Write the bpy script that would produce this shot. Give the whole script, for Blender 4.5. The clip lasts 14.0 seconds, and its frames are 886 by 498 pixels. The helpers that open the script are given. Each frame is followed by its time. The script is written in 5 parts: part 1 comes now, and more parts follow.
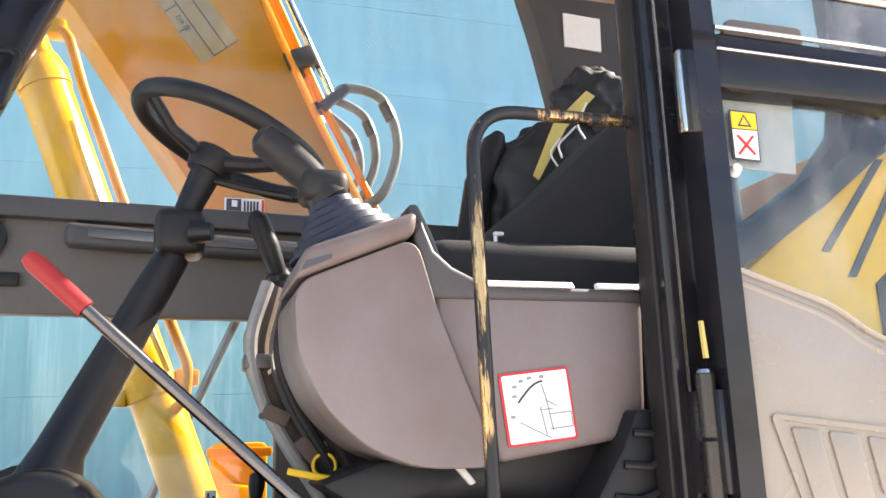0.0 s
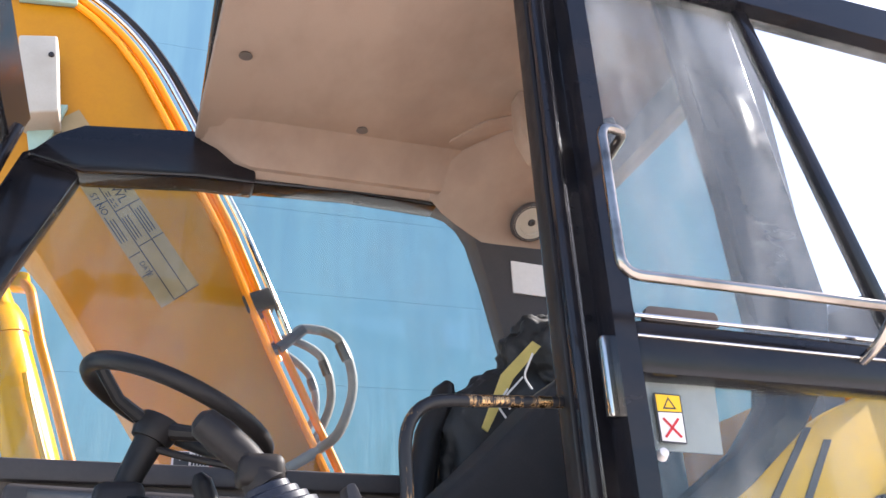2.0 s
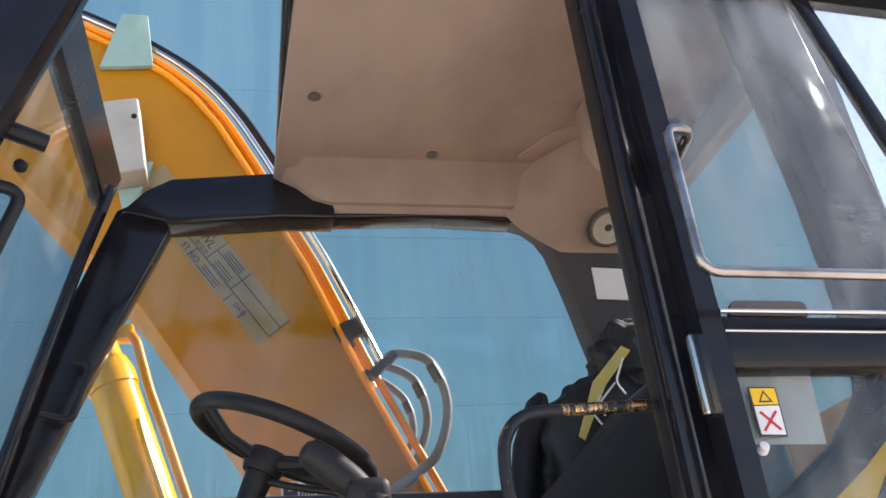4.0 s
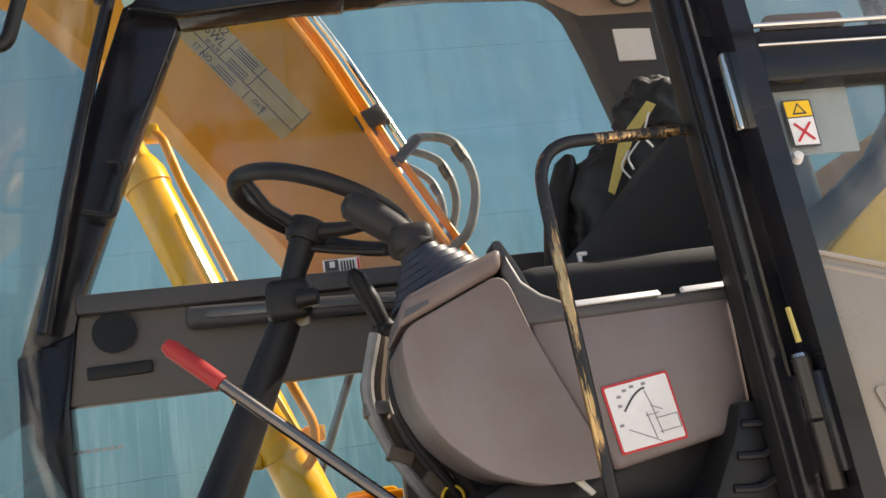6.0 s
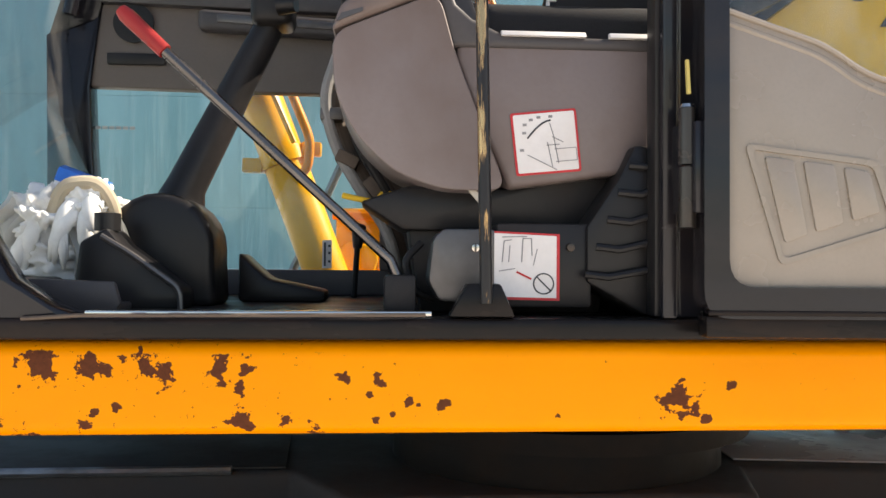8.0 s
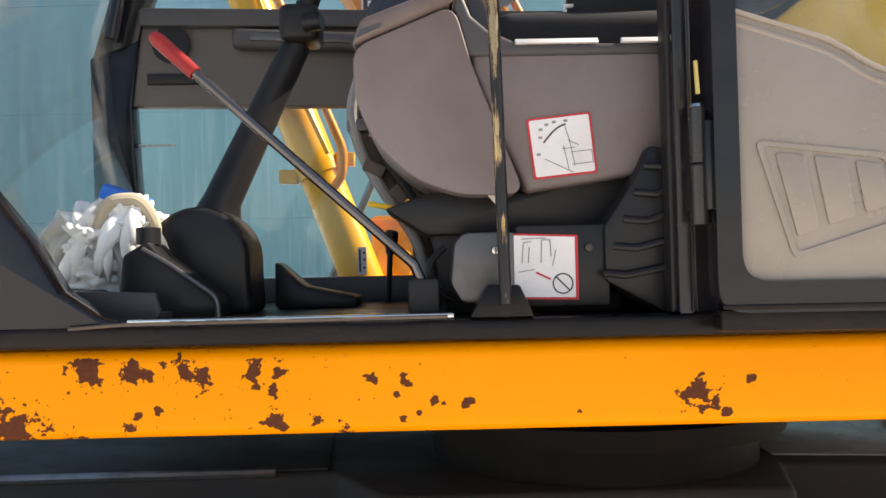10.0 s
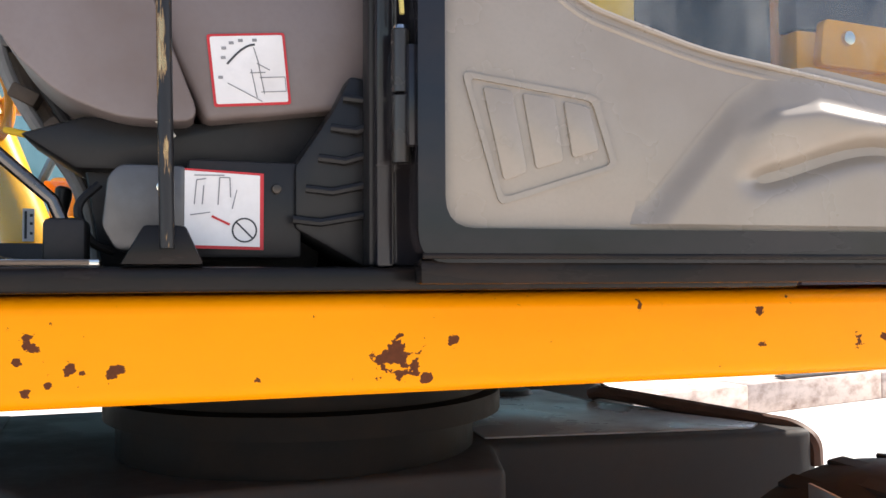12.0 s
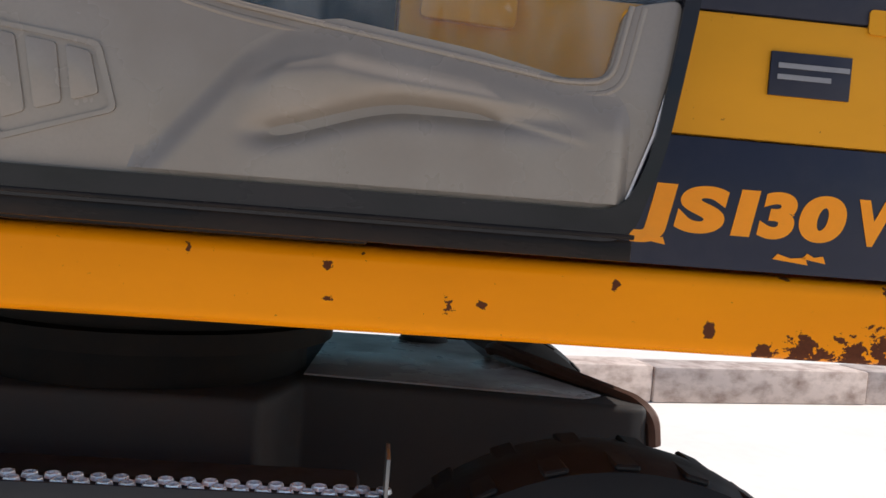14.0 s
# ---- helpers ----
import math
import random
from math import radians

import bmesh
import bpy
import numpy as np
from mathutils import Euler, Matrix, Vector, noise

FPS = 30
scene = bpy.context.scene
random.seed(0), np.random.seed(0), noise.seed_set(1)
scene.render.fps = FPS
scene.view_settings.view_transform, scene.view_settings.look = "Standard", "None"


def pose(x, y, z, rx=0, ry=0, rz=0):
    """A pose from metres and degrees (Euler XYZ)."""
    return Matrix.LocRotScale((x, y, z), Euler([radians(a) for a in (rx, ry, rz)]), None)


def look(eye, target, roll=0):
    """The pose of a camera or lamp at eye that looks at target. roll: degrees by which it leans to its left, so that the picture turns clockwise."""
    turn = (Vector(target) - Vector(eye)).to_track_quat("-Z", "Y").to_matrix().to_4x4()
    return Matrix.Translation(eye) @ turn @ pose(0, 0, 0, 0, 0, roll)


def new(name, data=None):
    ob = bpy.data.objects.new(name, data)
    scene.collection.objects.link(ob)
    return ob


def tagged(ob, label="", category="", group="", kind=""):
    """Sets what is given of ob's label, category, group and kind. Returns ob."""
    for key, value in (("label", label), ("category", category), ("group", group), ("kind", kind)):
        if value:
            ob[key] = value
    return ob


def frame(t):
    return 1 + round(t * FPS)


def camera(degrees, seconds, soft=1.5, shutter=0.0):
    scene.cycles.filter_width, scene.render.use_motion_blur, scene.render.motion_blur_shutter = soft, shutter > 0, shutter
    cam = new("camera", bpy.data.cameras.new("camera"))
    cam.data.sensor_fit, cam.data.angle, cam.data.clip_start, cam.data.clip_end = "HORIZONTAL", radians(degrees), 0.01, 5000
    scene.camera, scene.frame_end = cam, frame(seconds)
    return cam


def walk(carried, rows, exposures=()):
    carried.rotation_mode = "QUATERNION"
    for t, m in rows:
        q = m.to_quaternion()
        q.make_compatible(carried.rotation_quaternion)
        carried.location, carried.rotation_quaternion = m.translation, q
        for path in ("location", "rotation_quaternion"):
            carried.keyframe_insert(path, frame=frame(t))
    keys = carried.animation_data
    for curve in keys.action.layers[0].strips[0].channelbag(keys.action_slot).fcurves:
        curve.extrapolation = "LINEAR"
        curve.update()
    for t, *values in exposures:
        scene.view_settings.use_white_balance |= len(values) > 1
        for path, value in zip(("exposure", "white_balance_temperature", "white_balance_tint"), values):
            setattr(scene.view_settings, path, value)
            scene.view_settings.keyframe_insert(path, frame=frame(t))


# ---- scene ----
cam = camera(55.4, 14.0)
PATH = [
    (0, (-0.697, -0.931, 1.593), (-0.114, 0.929, 2.042), -1.8),
    (0.5, (-0.705, -0.989, 1.632), (-0.074, 0.796, 2.277), -0.5),
    (1, (-0.689, -0.985, 1.653), (-0.066, 0.777, 2.364), 0.1),
    (1.5, (-0.683, -1.006, 1.665), (-0.082, 0.747, 2.416), -0.4),
    (2, (-0.668, -1.025, 1.692), (-0.055, 0.659, 2.579), -3.0),
    (2.2, (-0.663, -1.035, 1.701), (-0.077, 0.63, 2.642), -4.0),
    (4.3, (-0.684, -1.058, 1.67), (-0.269, 0.666, 2.595), -6.3),
    (4.5, (-0.69, -1.056, 1.659), (-0.276, 0.687, 2.549), -6.7),
    (5, (-0.7, -1.04, 1.639), (-0.338, 0.76, 2.431), -6.9),
    (5.5, (-0.703, -1.027, 1.609), (-0.353, 0.815, 2.305), -9.0),
    (6, (-0.707, -1.016, 1.581), (-0.337, 0.874, 2.12), -9.6),
    (6.5, (-0.683, -1.031, 1.525), (-0.195, 0.876, 1.879), -7.2),
    (7, (-0.665, -1.05, 1.472), (-0.262, 0.9, 1.600), -2.6),
    (7.5, (-0.557, -1.103, 1.461), (-0.21, 0.865, 1.54), -1.2),
    (8, (-0.482, -1.152, 1.442), (-0.339, 0.843, 1.484), 0.4),
    (8.2, (-0.473, -1.163, 1.449), (-0.38, 0.833, 1.532), -1.5),
    (10.3, (-0.435, -1.201, 1.435), (-0.418, 0.798, 1.481), -1.5),
    (10.5, (-0.427, -1.196, 1.431), (-0.417, 0.804, 1.474), -2.3),
    (11, (-0.416, -1.171, 1.412), (-0.424, 0.826, 1.521), -2.2),
    (11.5, (-0.417, -1.082, 1.374), (-0.074, 0.887, 1.449), 1.7),
    (12, (-0.334, -1.016, 1.355), (0.289, 0.883, 1.42), -0.2),
    (12.5, (-0.073, -1.14, 1.345), (0.433, 0.794, 1.288), 2.8),
    (13, (0.183, -1.17, 1.353), (0.755, 0.742, 1.219), 2.3),
    (13.5, (0.448, -1.1, 1.35), (1.102, 0.781, 1.169), 6.4),
    (14, (0.596, -1.236, 1.391), (0.778, 0.755, 1.311), 4.5),
]
EXPOSURES = [(0.0, 1.87, 6900, 14), (1.0, 1.75, 6400, 17), (2.2, 1.45, 6300, 17), (4.5, 0.92, 6400, 13), (6.0, 0.92, 7300, 12), (7.0, 1.1, 7400, 12), (8.2, 1.05, 7200, 12), (10.5, 1.05, 7100, 13), (12.0, 1.2, 6700, 13), (12.5, 1.24, 6500, 14), (13.0, 1.15, 6200, 15), (13.5, 0.65, 6100, 14), (14.0, 0.12, 6400, 13)]
walk(cam, [(t, look(eye, target, roll)) for t, eye, target, roll in PATH], EXPOSURES)

# ---- world, sun ----
SUN_AZ, SUN_EL = radians(80.0), radians(39.0)   # from the +y axis towards +x
world = bpy.data.worlds.new("daylight")
scene.world = world
world.use_nodes = True
wn = world.node_tree.nodes
sky = wn.new("ShaderNodeTexSky")
sky.sky_type, sky.sun_disc = "NISHITA", False
sky.sun_elevation, sky.sun_rotation = SUN_EL, SUN_AZ
world.node_tree.links.new(sky.outputs[0], wn["Background"].inputs[0])
wn["Background"].inputs[1].default_value = 0.14
sun_data = bpy.data.lights.new("sun", "SUN")
sun_data.energy, sun_data.angle, sun_data.color = 5.0, radians(0.5), (1.0, 0.95, 0.86)
sun = new("sun", sun_data)
sun.matrix_world = look((3.0, 8.0, 14.0), Vector((3.0, 8.0, 14.0)) - Vector((math.sin(SUN_AZ) * math.cos(SUN_EL), math.cos(SUN_AZ) * math.cos(SUN_EL), math.sin(SUN_EL))))

# ---- materials ----
class Shader:
    """A small wrapper round one node material."""
    def __init__(self, name, base=(0.5, 0.5, 0.5), rough=0.5, metal=0.0):
        self.mat = bpy.data.materials.new(name)
        self.mat.use_nodes = True
        self.tree = self.mat.node_tree
        self.bsdf = self.tree.nodes["Principled BSDF"]
        self.set(base, rough, metal)
        self.co = self.tree.nodes.new("ShaderNodeTexCoord").outputs["Object"]

    def set(self, base, rough, metal):
        self.bsdf.inputs["Base Color"].default_value = (*base, 1)
        self.bsdf.inputs["Roughness"].default_value = rough
        self.bsdf.inputs["Metallic"].default_value = metal
        self.bsdf.inputs["Specular IOR Level"].default_value = 0.3

    def link(self, a, b):
        self.tree.links.new(a, b)

    def node(self, kind, **props):
        n = self.tree.nodes.new(kind)
        for k, v in props.items():
            if k in ("operation", "data_type", "blend_type", "feature", "wave_type"):
                setattr(n, k, v)
            else:
                n.inputs[k].default_value = v
        return n

    def scaled(self, s):
        m = self.node("ShaderNodeMapping")
        m.inputs["Scale"].default_value = s
        self.link(self.co, m.inputs[0])
        return m.outputs[0]

    def noise(self, scale, detail=4.0, stretch=None, rough=0.6):
        n = self.node("ShaderNodeTexNoise", Scale=scale, Detail=detail, Roughness=rough)
        self.link(self.scaled(stretch) if stretch else self.co, n.inputs["Vector"])
        return n.outputs["Fac"]

    def ramp(self, fac, lo, hi):
        m = self.node("ShaderNodeMapRange")
        m.inputs["From Min"].default_value, m.inputs["From Max"].default_value = lo, hi
        self.link(fac, m.inputs["Value"])
        return m.outputs[0]

    def math(self, op, a, b=None):
        n = self.node("ShaderNodeMath", operation=op)
        for i, v in enumerate((a, b)):
            if v is None:
                continue
            if isinstance(v, (int, float)):
                n.inputs[i].default_value = v
            else:
                self.link(v, n.inputs[i])
        return n.outputs[0]

    def mix(self, fac, a, b):
        n = self.node("ShaderNodeMix", data_type="RGBA")
        for i, v in ((0, fac), (6, a), (7, b)):
            if isinstance(v, tuple):
                n.inputs[i].default_value = (*v, 1)
            elif isinstance(v, (int, float)):
                n.inputs[i].default_value = v
            else:
                self.link(v, n.inputs[i])
        return n.outputs[2]

    def color(self, sock):
        self.link(sock, self.bsdf.inputs["Base Color"])
        return self

    def rough(self, sock, lo, hi):
        m = self.node("ShaderNodeMapRange")
        m.inputs["To Min"].default_value, m.inputs["To Max"].default_value = lo, hi
        self.link(sock, m.inputs["Value"])
        self.link(m.outputs[0], self.bsdf.inputs["Roughness"])
        return self

    def bump(self, sock, strength=0.2, distance=0.002):
        b = self.node("ShaderNodeBump")
        b.inputs["Strength"].default_value, b.inputs["Distance"].default_value = strength, distance
        self.link(sock, b.inputs["Height"])
        self.link(b.outputs[0], self.bsdf.inputs["Normal"])
        return self


def worn(name, base, dirt, rough=(0.4, 0.7), grain=60.0, blotch=5.0, amount=0.5, metal=0.0, bump=0.12, streak=None, spec=0.3):
    """Painted or moulded surface: blotches of dirt, fine grain, uneven gloss."""
    s = Shader(name, base, rough[0], metal)
    s.bsdf.inputs["Specular IOR Level"].default_value = spec
    a = s.ramp(s.noise(blotch, 5.0, streak), 0.42, 0.75)
    b = s.noise(grain, 3.0)
    c = s.mix(s.math("MULTIPLY", a, amount), base, dirt)
    dark = tuple(v * 0.82 for v in base)
    c = s.mix(s.math("MULTIPLY", s.ramp(b, 0.45, 0.8), 0.35), c, dark)
    s.color(c).rough(a, *rough).bump(b, bump, 0.0015)
    return s.mat


def chipped(name, base, chips, rough=(0.28, 0.5), speck=0.0):
    """Yellow machine paint with rust where it has flaked: chips are (x, z, radius)."""
    s = Shader(name, base, rough[0])
    s.bsdf.inputs["Specular IOR Level"].default_value = 0.09
    fade = s.ramp(s.noise(3.0, 4.0, (1, 1, 2.5)), 0.35, 0.7)
    c = s.mix(s.math("MULTIPLY", fade, 0.35), base, tuple(v * 0.8 for v in base))
    n = s.noise(120.0, 5.0, None, 0.7)
    n2 = s.noise(60.0, 3.0, (0.8, 1, 1), 0.6)
    sep = s.node("ShaderNodeSeparateXYZ")
    s.link(s.co, sep.inputs[0])
    mask = None
    for x, z, r in chips:
        r *= 1.2
        dx = s.math("SUBTRACT", sep.outputs[0], x)
        dz = s.math("SUBTRACT", sep.outputs[2], z)
        d = s.math("SQRT", s.math("ADD", s.math("MULTIPLY", dx, dx), s.math("MULTIPLY", dz, dz)))
        m = s.math("DIVIDE", s.math("SUBTRACT", r, d), r)
        mask = m if mask is None else s.math("MAXIMUM", mask, m)
    if mask is not None:
        wob = s.math("ADD", s.math("MULTIPLY", s.math("SUBTRACT", n, 0.5), 1.1), s.math("MULTIPLY", s.math("SUBTRACT", n2, 0.5), 3.4))
        mask = s.ramp(s.math("ADD", mask, wob), 0.32, 0.38)
        dense = s.math("MULTIPLY", s.ramp(s.math("MULTIPLY", sep.outputs[0], -1.0), 0.3, 0.8), 0.05)
        small = s.ramp(s.math("ADD", s.noise(75.0, 5.0, None, 0.72), dense), 0.695 - speck, 0.705 - speck)
        mask = s.math("MAXIMUM", mask, small)
        rust = s.mix(n, (0.045, 0.016, 0.01), (0.15, 0.045, 0.018))
        c = s.mix(mask, c, rust)
        s.rough(mask, rough[0], 0.85)
        s.bump(s.math("MULTIPLY", mask, -1.0), 0.35, 0.001)
    else:
        s.rough(fade, *rough)
    s.color(c)
    return s.mat


def glass_material(name, tint, gloss=0.12, dust=0.12, haze=0.0):
    s = Shader(name)
    t = s.tree
    out = t.nodes["Material Output"]
    clear, shine, film = t.nodes.new("ShaderNodeBsdfTransparent"), t.nodes.new("ShaderNodeBsdfGlossy"), t.nodes.new("ShaderNodeBsdfDiffuse")
    clear.inputs[0].default_value = (*tint, 1)
    shine.inputs["Roughness"].default_value = 0.03
    film.inputs[0].default_value = (0.6, 0.58, 0.55, 1)
    facing = t.nodes.new("ShaderNodeLayerWeight").outputs["Facing"]
    shine_fac = s.math("ADD", s.math("MULTIPLY", s.math("POWER", facing, 4.0), 0.45), gloss * 0.3)
    m1, m2 = t.nodes.new("ShaderNodeMixShader"), t.nodes.new("ShaderNodeMixShader")
    specks = s.ramp(s.noise(85.0, 4.0, None, 0.7), 0.62, 0.72)
    s.link(s.math("MULTIPLY", s.math("MAXIMUM", s.ramp(s.noise(9.0, 6.0, (1, 1, 0.35), 0.7), 0.45, 0.8), specks), dust) if not haze else s.math("ADD", s.math("MULTIPLY", s.math("MAXIMUM", s.ramp(s.noise(9.0, 6.0, (1, 1, 0.35), 0.7), 0.45, 0.8), specks), dust), haze), m1.inputs[0])
    s.link(clear.outputs[0], m1.inputs[1])
    s.link(film.outputs[0], m1.inputs[2])
    s.link(shine_fac, m2.inputs[0])
    s.link(m1.outputs[0], m2.inputs[1])
    s.link(shine.outputs[0], m2.inputs[2])
    s.link(m2.outputs[0], out.inputs[0])
    return s.mat


YEL = (0.87, 0.275, 0.001)
M = {}
FLAKES = [(-0.965, 1.297, 0.023), (-0.9, 1.298, 0.02), (-0.868, 1.289, 0.012), (-0.814, 1.301, 0.024), (-0.79, 1.285, 0.017), (-0.715, 1.293, 0.017), (-0.707, 1.272, 0.008),
          (-0.678, 1.297, 0.013), (-0.681, 1.267, 0.009), (-0.536, 1.282, 0.011), (-0.488, 1.278, 0.011), (-0.443, 1.243, 0.009), (-0.392, 1.243, 0.011), (-0.575, 1.207, 0.011),
          (-0.68, 1.222, 0.017), (-0.62, 1.222, 0.013), (-0.856, 1.239, 0.008), (-0.898, 1.216, 0.01), (-0.983, 1.182, 0.024), (-1.08, 1.2, 0.05), (-1.15, 1.2, 0.07),
          (-0.065, 1.247, 0.014), (-0.03, 1.244, 0.027), (-0.039, 1.225, 0.011), (0.0, 1.22, 0.009), (0.041, 1.269, 0.009)]
SPOTS = [(-0.498, 1.258, 0.006), (-0.427, 1.242, 0.006), (-0.465, 1.227, 0.006), (-0.49, 1.221, 0.006), (-0.889, 1.232, 0.006), (-0.221, 1.225, 0.006), (0.328, 1.311, 0.007), (0.54, 1.298, 0.011),
         (0.544, 1.249, 0.01), (0.73, 1.248, 0.01), (0.781, 1.255, 0.008), (0.996, 1.303, 0.008), (1.282, 1.33, 0.008), (1.453, 1.32, 0.01), (1.321, 1.215, 0.032), (1.4, 1.21, 0.04), (1.257, 1.205, 0.022),
         (1.46, 1.22, 0.04), (1.54, 1.27, 0.03), (1.154, 1.24, 0.01), (1.58, 1.31, 0.014), (0.593, 1.322, 0.007)]
M["beam"] = chipped("orange_yellow_paint_chipped", YEL, FLAKES + SPOTS, (0.3, 0.45), 0.0)
M["yellow"] = worn("yellow_paint", YEL, (0.6, 0.27, 0.03), (0.3, 0.5), 70, 3, 0.5, bump=0.03)
# machine yellow darkened to put the boom's shaded side into the colour
M["boom"] = worn("boom_paint_shaded", (0.48, 0.2, 0.004), (0.36, 0.14, 0.008), (0.4, 0.6), 60, 5, 0.5, bump=0.04)
M["cylinder"] = worn("cylinder_paint", (0.85, 0.42, 0.006), (0.6, 0.27, 0.01), (0.2, 0.4), 50, 3, 0.4, bump=0.03, spec=0.5)
M["rear_yellow"] = chipped("rear_panel_paint", (0.66, 0.28, 0.015), [(1.5, 1.7, 0.012), (1.505, 1.63, 0.014), (1.49, 1.58, 0.008)], (0.35, 0.5))
M["navy"] = worn("navy_decal", (0.018, 0.02, 0.035), (0.05, 0.045, 0.05), (0.3, 0.5), 60, 6, 0.5, bump=0.03, spec=0.2)
M["black"] = worn("black_frame_paint", (0.01, 0.0101, 0.013), (0.03, 0.02, 0.016), (0.1, 0.36), 80, 6, 0.55, bump=0.08, streak=(0.5, 1, 1.5), spec=0.32)
M["sill"] = worn("scuffed_black_sill", (0.009, 0.008, 0.008), (0.045, 0.024, 0.015), (0.2, 0.5), 70, 7, 0.6, bump=0.15, streak=(0.4, 1, 2), spec=0.13)
M["matte"] = worn("black_plastic", (0.014, 0.0133, 0.0138), (0.034, 0.026, 0.023), (0.32, 0.6), 90, 6, 0.6, bump=0.15, spec=0.22)
M["boot"] = worn("blue_black_rubber", (0.018, 0.022, 0.036), (0.07, 0.065, 0.07), (0.45, 0.6), 60, 8, 0.5, bump=0.1, spec=0.2)
M["console"] = worn("console_plastic", (0.17, 0.136, 0.13), (0.09, 0.05, 0.03), (0.38, 0.6), 130, 4.0, 0.6, bump=0.1, streak=(1.1, 1, 0.9))
M["trimdark"] = worn("dark_trim", (0.055, 0.05, 0.052), (0.1, 0.085, 0.08), (0.45, 0.6), 120, 5, 0.5, bump=0.1)
M["wallgrey"] = worn("cab_side_trim", (0.105, 0.085, 0.075), (0.15, 0.12, 0.1), (0.5, 0.7), 110, 4, 0.5, bump=0.1)
M["panel"] = worn("door_trim_plastic", (0.25, 0.208, 0.168), (0.17, 0.125, 0.088), (0.22, 0.42), 160, 3.5, 0.55, bump=0.06, spec=0.55)
M["lining"] = worn("headliner_fabric", (0.35, 0.25, 0.19), (0.16, 0.1, 0.07), (0.85, 0.95), 260, 2.6, 0.7, bump=0.2, streak=(1, 0.6, 1))
M["liner_grey"] = worn("grey_pillar_trim", (0.3, 0.29, 0.3), (0.2, 0.19, 0.19), (0.7, 0.9), 180, 5, 0.5, bump=0.15)
M["seat"] = worn("black_seat_cloth", (0.018, 0.018, 0.02), (0.045, 0.04, 0.04), (0.8, 0.95), 200, 6, 0.5, bump=0.3)
M["bag"] = worn("black_nylon", (0.02, 0.02, 0.021), (0.05, 0.05, 0.05), (0.5, 0.7), 140, 6, 0.5, bump=0.3)
M["gold"] = worn("faded_gold_print", (0.62, 0.48, 0.14), (0.35, 0.27, 0.1), (0.6, 0.8), 90, 9, 0.5)
M["chrome"] = worn("worn_chromed_tube", (0.62, 0.58, 0.53), (0.25, 0.2, 0.17), (0.1, 0.3), 70, 10, 0.4, 1.0, 0.03)
M["steel"] = worn("dull_steel", (0.13, 0.122, 0.12), (0.06, 0.048, 0.04), (0.35, 0.55), 80, 8, 0.6, 0.7, 0.08)
M["galv"] = worn("galvanised_tread", (0.2, 0.2, 0.2), (0.06, 0.05, 0.045), (0.3, 0.5), 60, 9, 0.7, 0.8, 0.1)
M["hose"] = worn("dusty_rubber_hose", (0.2, 0.19, 0.18), (0.36, 0.33, 0.31), (0.45, 0.7), 90, 12, 0.7, bump=0.3)
M["rubber"] = worn("tyre_rubber", (0.009, 0.009, 0.0095), (0.018, 0.017, 0.017), (0.55, 0.75), 60, 5, 0.6, bump=0.2, spec=0.14)
M["chassis"] = worn("oily_black_chassis", (0.036, 0.035, 0.036), (0.056, 0.047, 0.042), (0.55, 0.85), 40, 5, 0.7, bump=0.2, spec=0.1)
# pale base holds the reflected sky light on the chassis top; the blotches are grime
M["plate"] = worn("grimy_top_plate_lit", (0.34, 0.33, 0.33), (0.07, 0.045, 0.035), (0.25, 0.55), 40, 4, 0.75, bump=0.1)
M["red"] = worn("red_grip", (0.28, 0.02, 0.018), (0.14, 0.016, 0.015), (0.4, 0.55), 90, 8, 0.5)
M["redprint"] = worn("red_print", (0.5, 0.03, 0.035), (0.35, 0.04, 0.04), (0.5, 0.6), 90, 8, 0.4)
M["label"] = worn("white_label", (0.72, 0.68, 0.66), (0.55, 0.48, 0.44), (0.4, 0.55), 90, 7, 0.5, bump=0.02)
M["ink"] = worn("printed_ink", (0.05, 0.05, 0.055), (0.1, 0.09, 0.09), (0.5, 0.6), 90, 9, 0.4)
M["greyprint"] = worn("grey_print", (0.22, 0.21, 0.215), (0.4, 0.38, 0.37), (0.5, 0.6), 90, 9, 0.4)
M["warnyellow"] = worn("warning_yellow", (0.8, 0.47, 0.02), (0.6, 0.35, 0.05), (0.4, 0.5), 90, 8, 0.4)
M["board"] = worn("pale_grey_board", (0.42, 0.41, 0.38), (0.3, 0.28, 0.26), (0.5, 0.7), 90, 5, 0.5)
M["rag"] = worn("white_cotton_rag", (0.86, 0.85, 0.82), (0.55, 0.5, 0.42), (0.85, 0.95), 160, 9, 0.5, bump=0.4)
M["leather"] = worn("tan_work_glove", (0.5, 0.42, 0.3), (0.34, 0.27, 0.19), (0.7, 0.9), 120, 9, 0.5, bump=0.3)
M["blue"] = worn("blue_carton", (0.02, 0.16, 0.62), (0.02, 0.1, 0.4), (0.45, 0.6), 90, 8, 0.4)
# print colour darkened for dirt and for the boom side's shade
M["decal"] = worn("boom_decal_shaded", (0.34, 0.25, 0.13), (0.22, 0.14, 0.05), (0.5, 0.6), 60, 4, 0.5, bump=0.02)
M["cream"] = worn("cream_plastic", (0.44, 0.4, 0.34), (0.3, 0.26, 0.2), (0.5, 0.65), 110, 5, 0.5)
M["green"] = worn("pale_green_tank", (0.3, 0.42, 0.36), (0.2, 0.28, 0.24), (0.4, 0.6), 60, 6, 0.6)
M["concrete"] = worn("quay_concrete", (0.6, 0.49, 0.43), (0.2, 0.13, 0.1), (0.85, 0.95), 14, 4.5, 0.9, bump=0.5, streak=(1, 1, 1.6))
M["ground"] = worn("quay_paving", (0.78, 0.73, 0.67), (0.66, 0.61, 0.55), (0.85, 0.95), 9, 0.6, 0.7, bump=0.25)
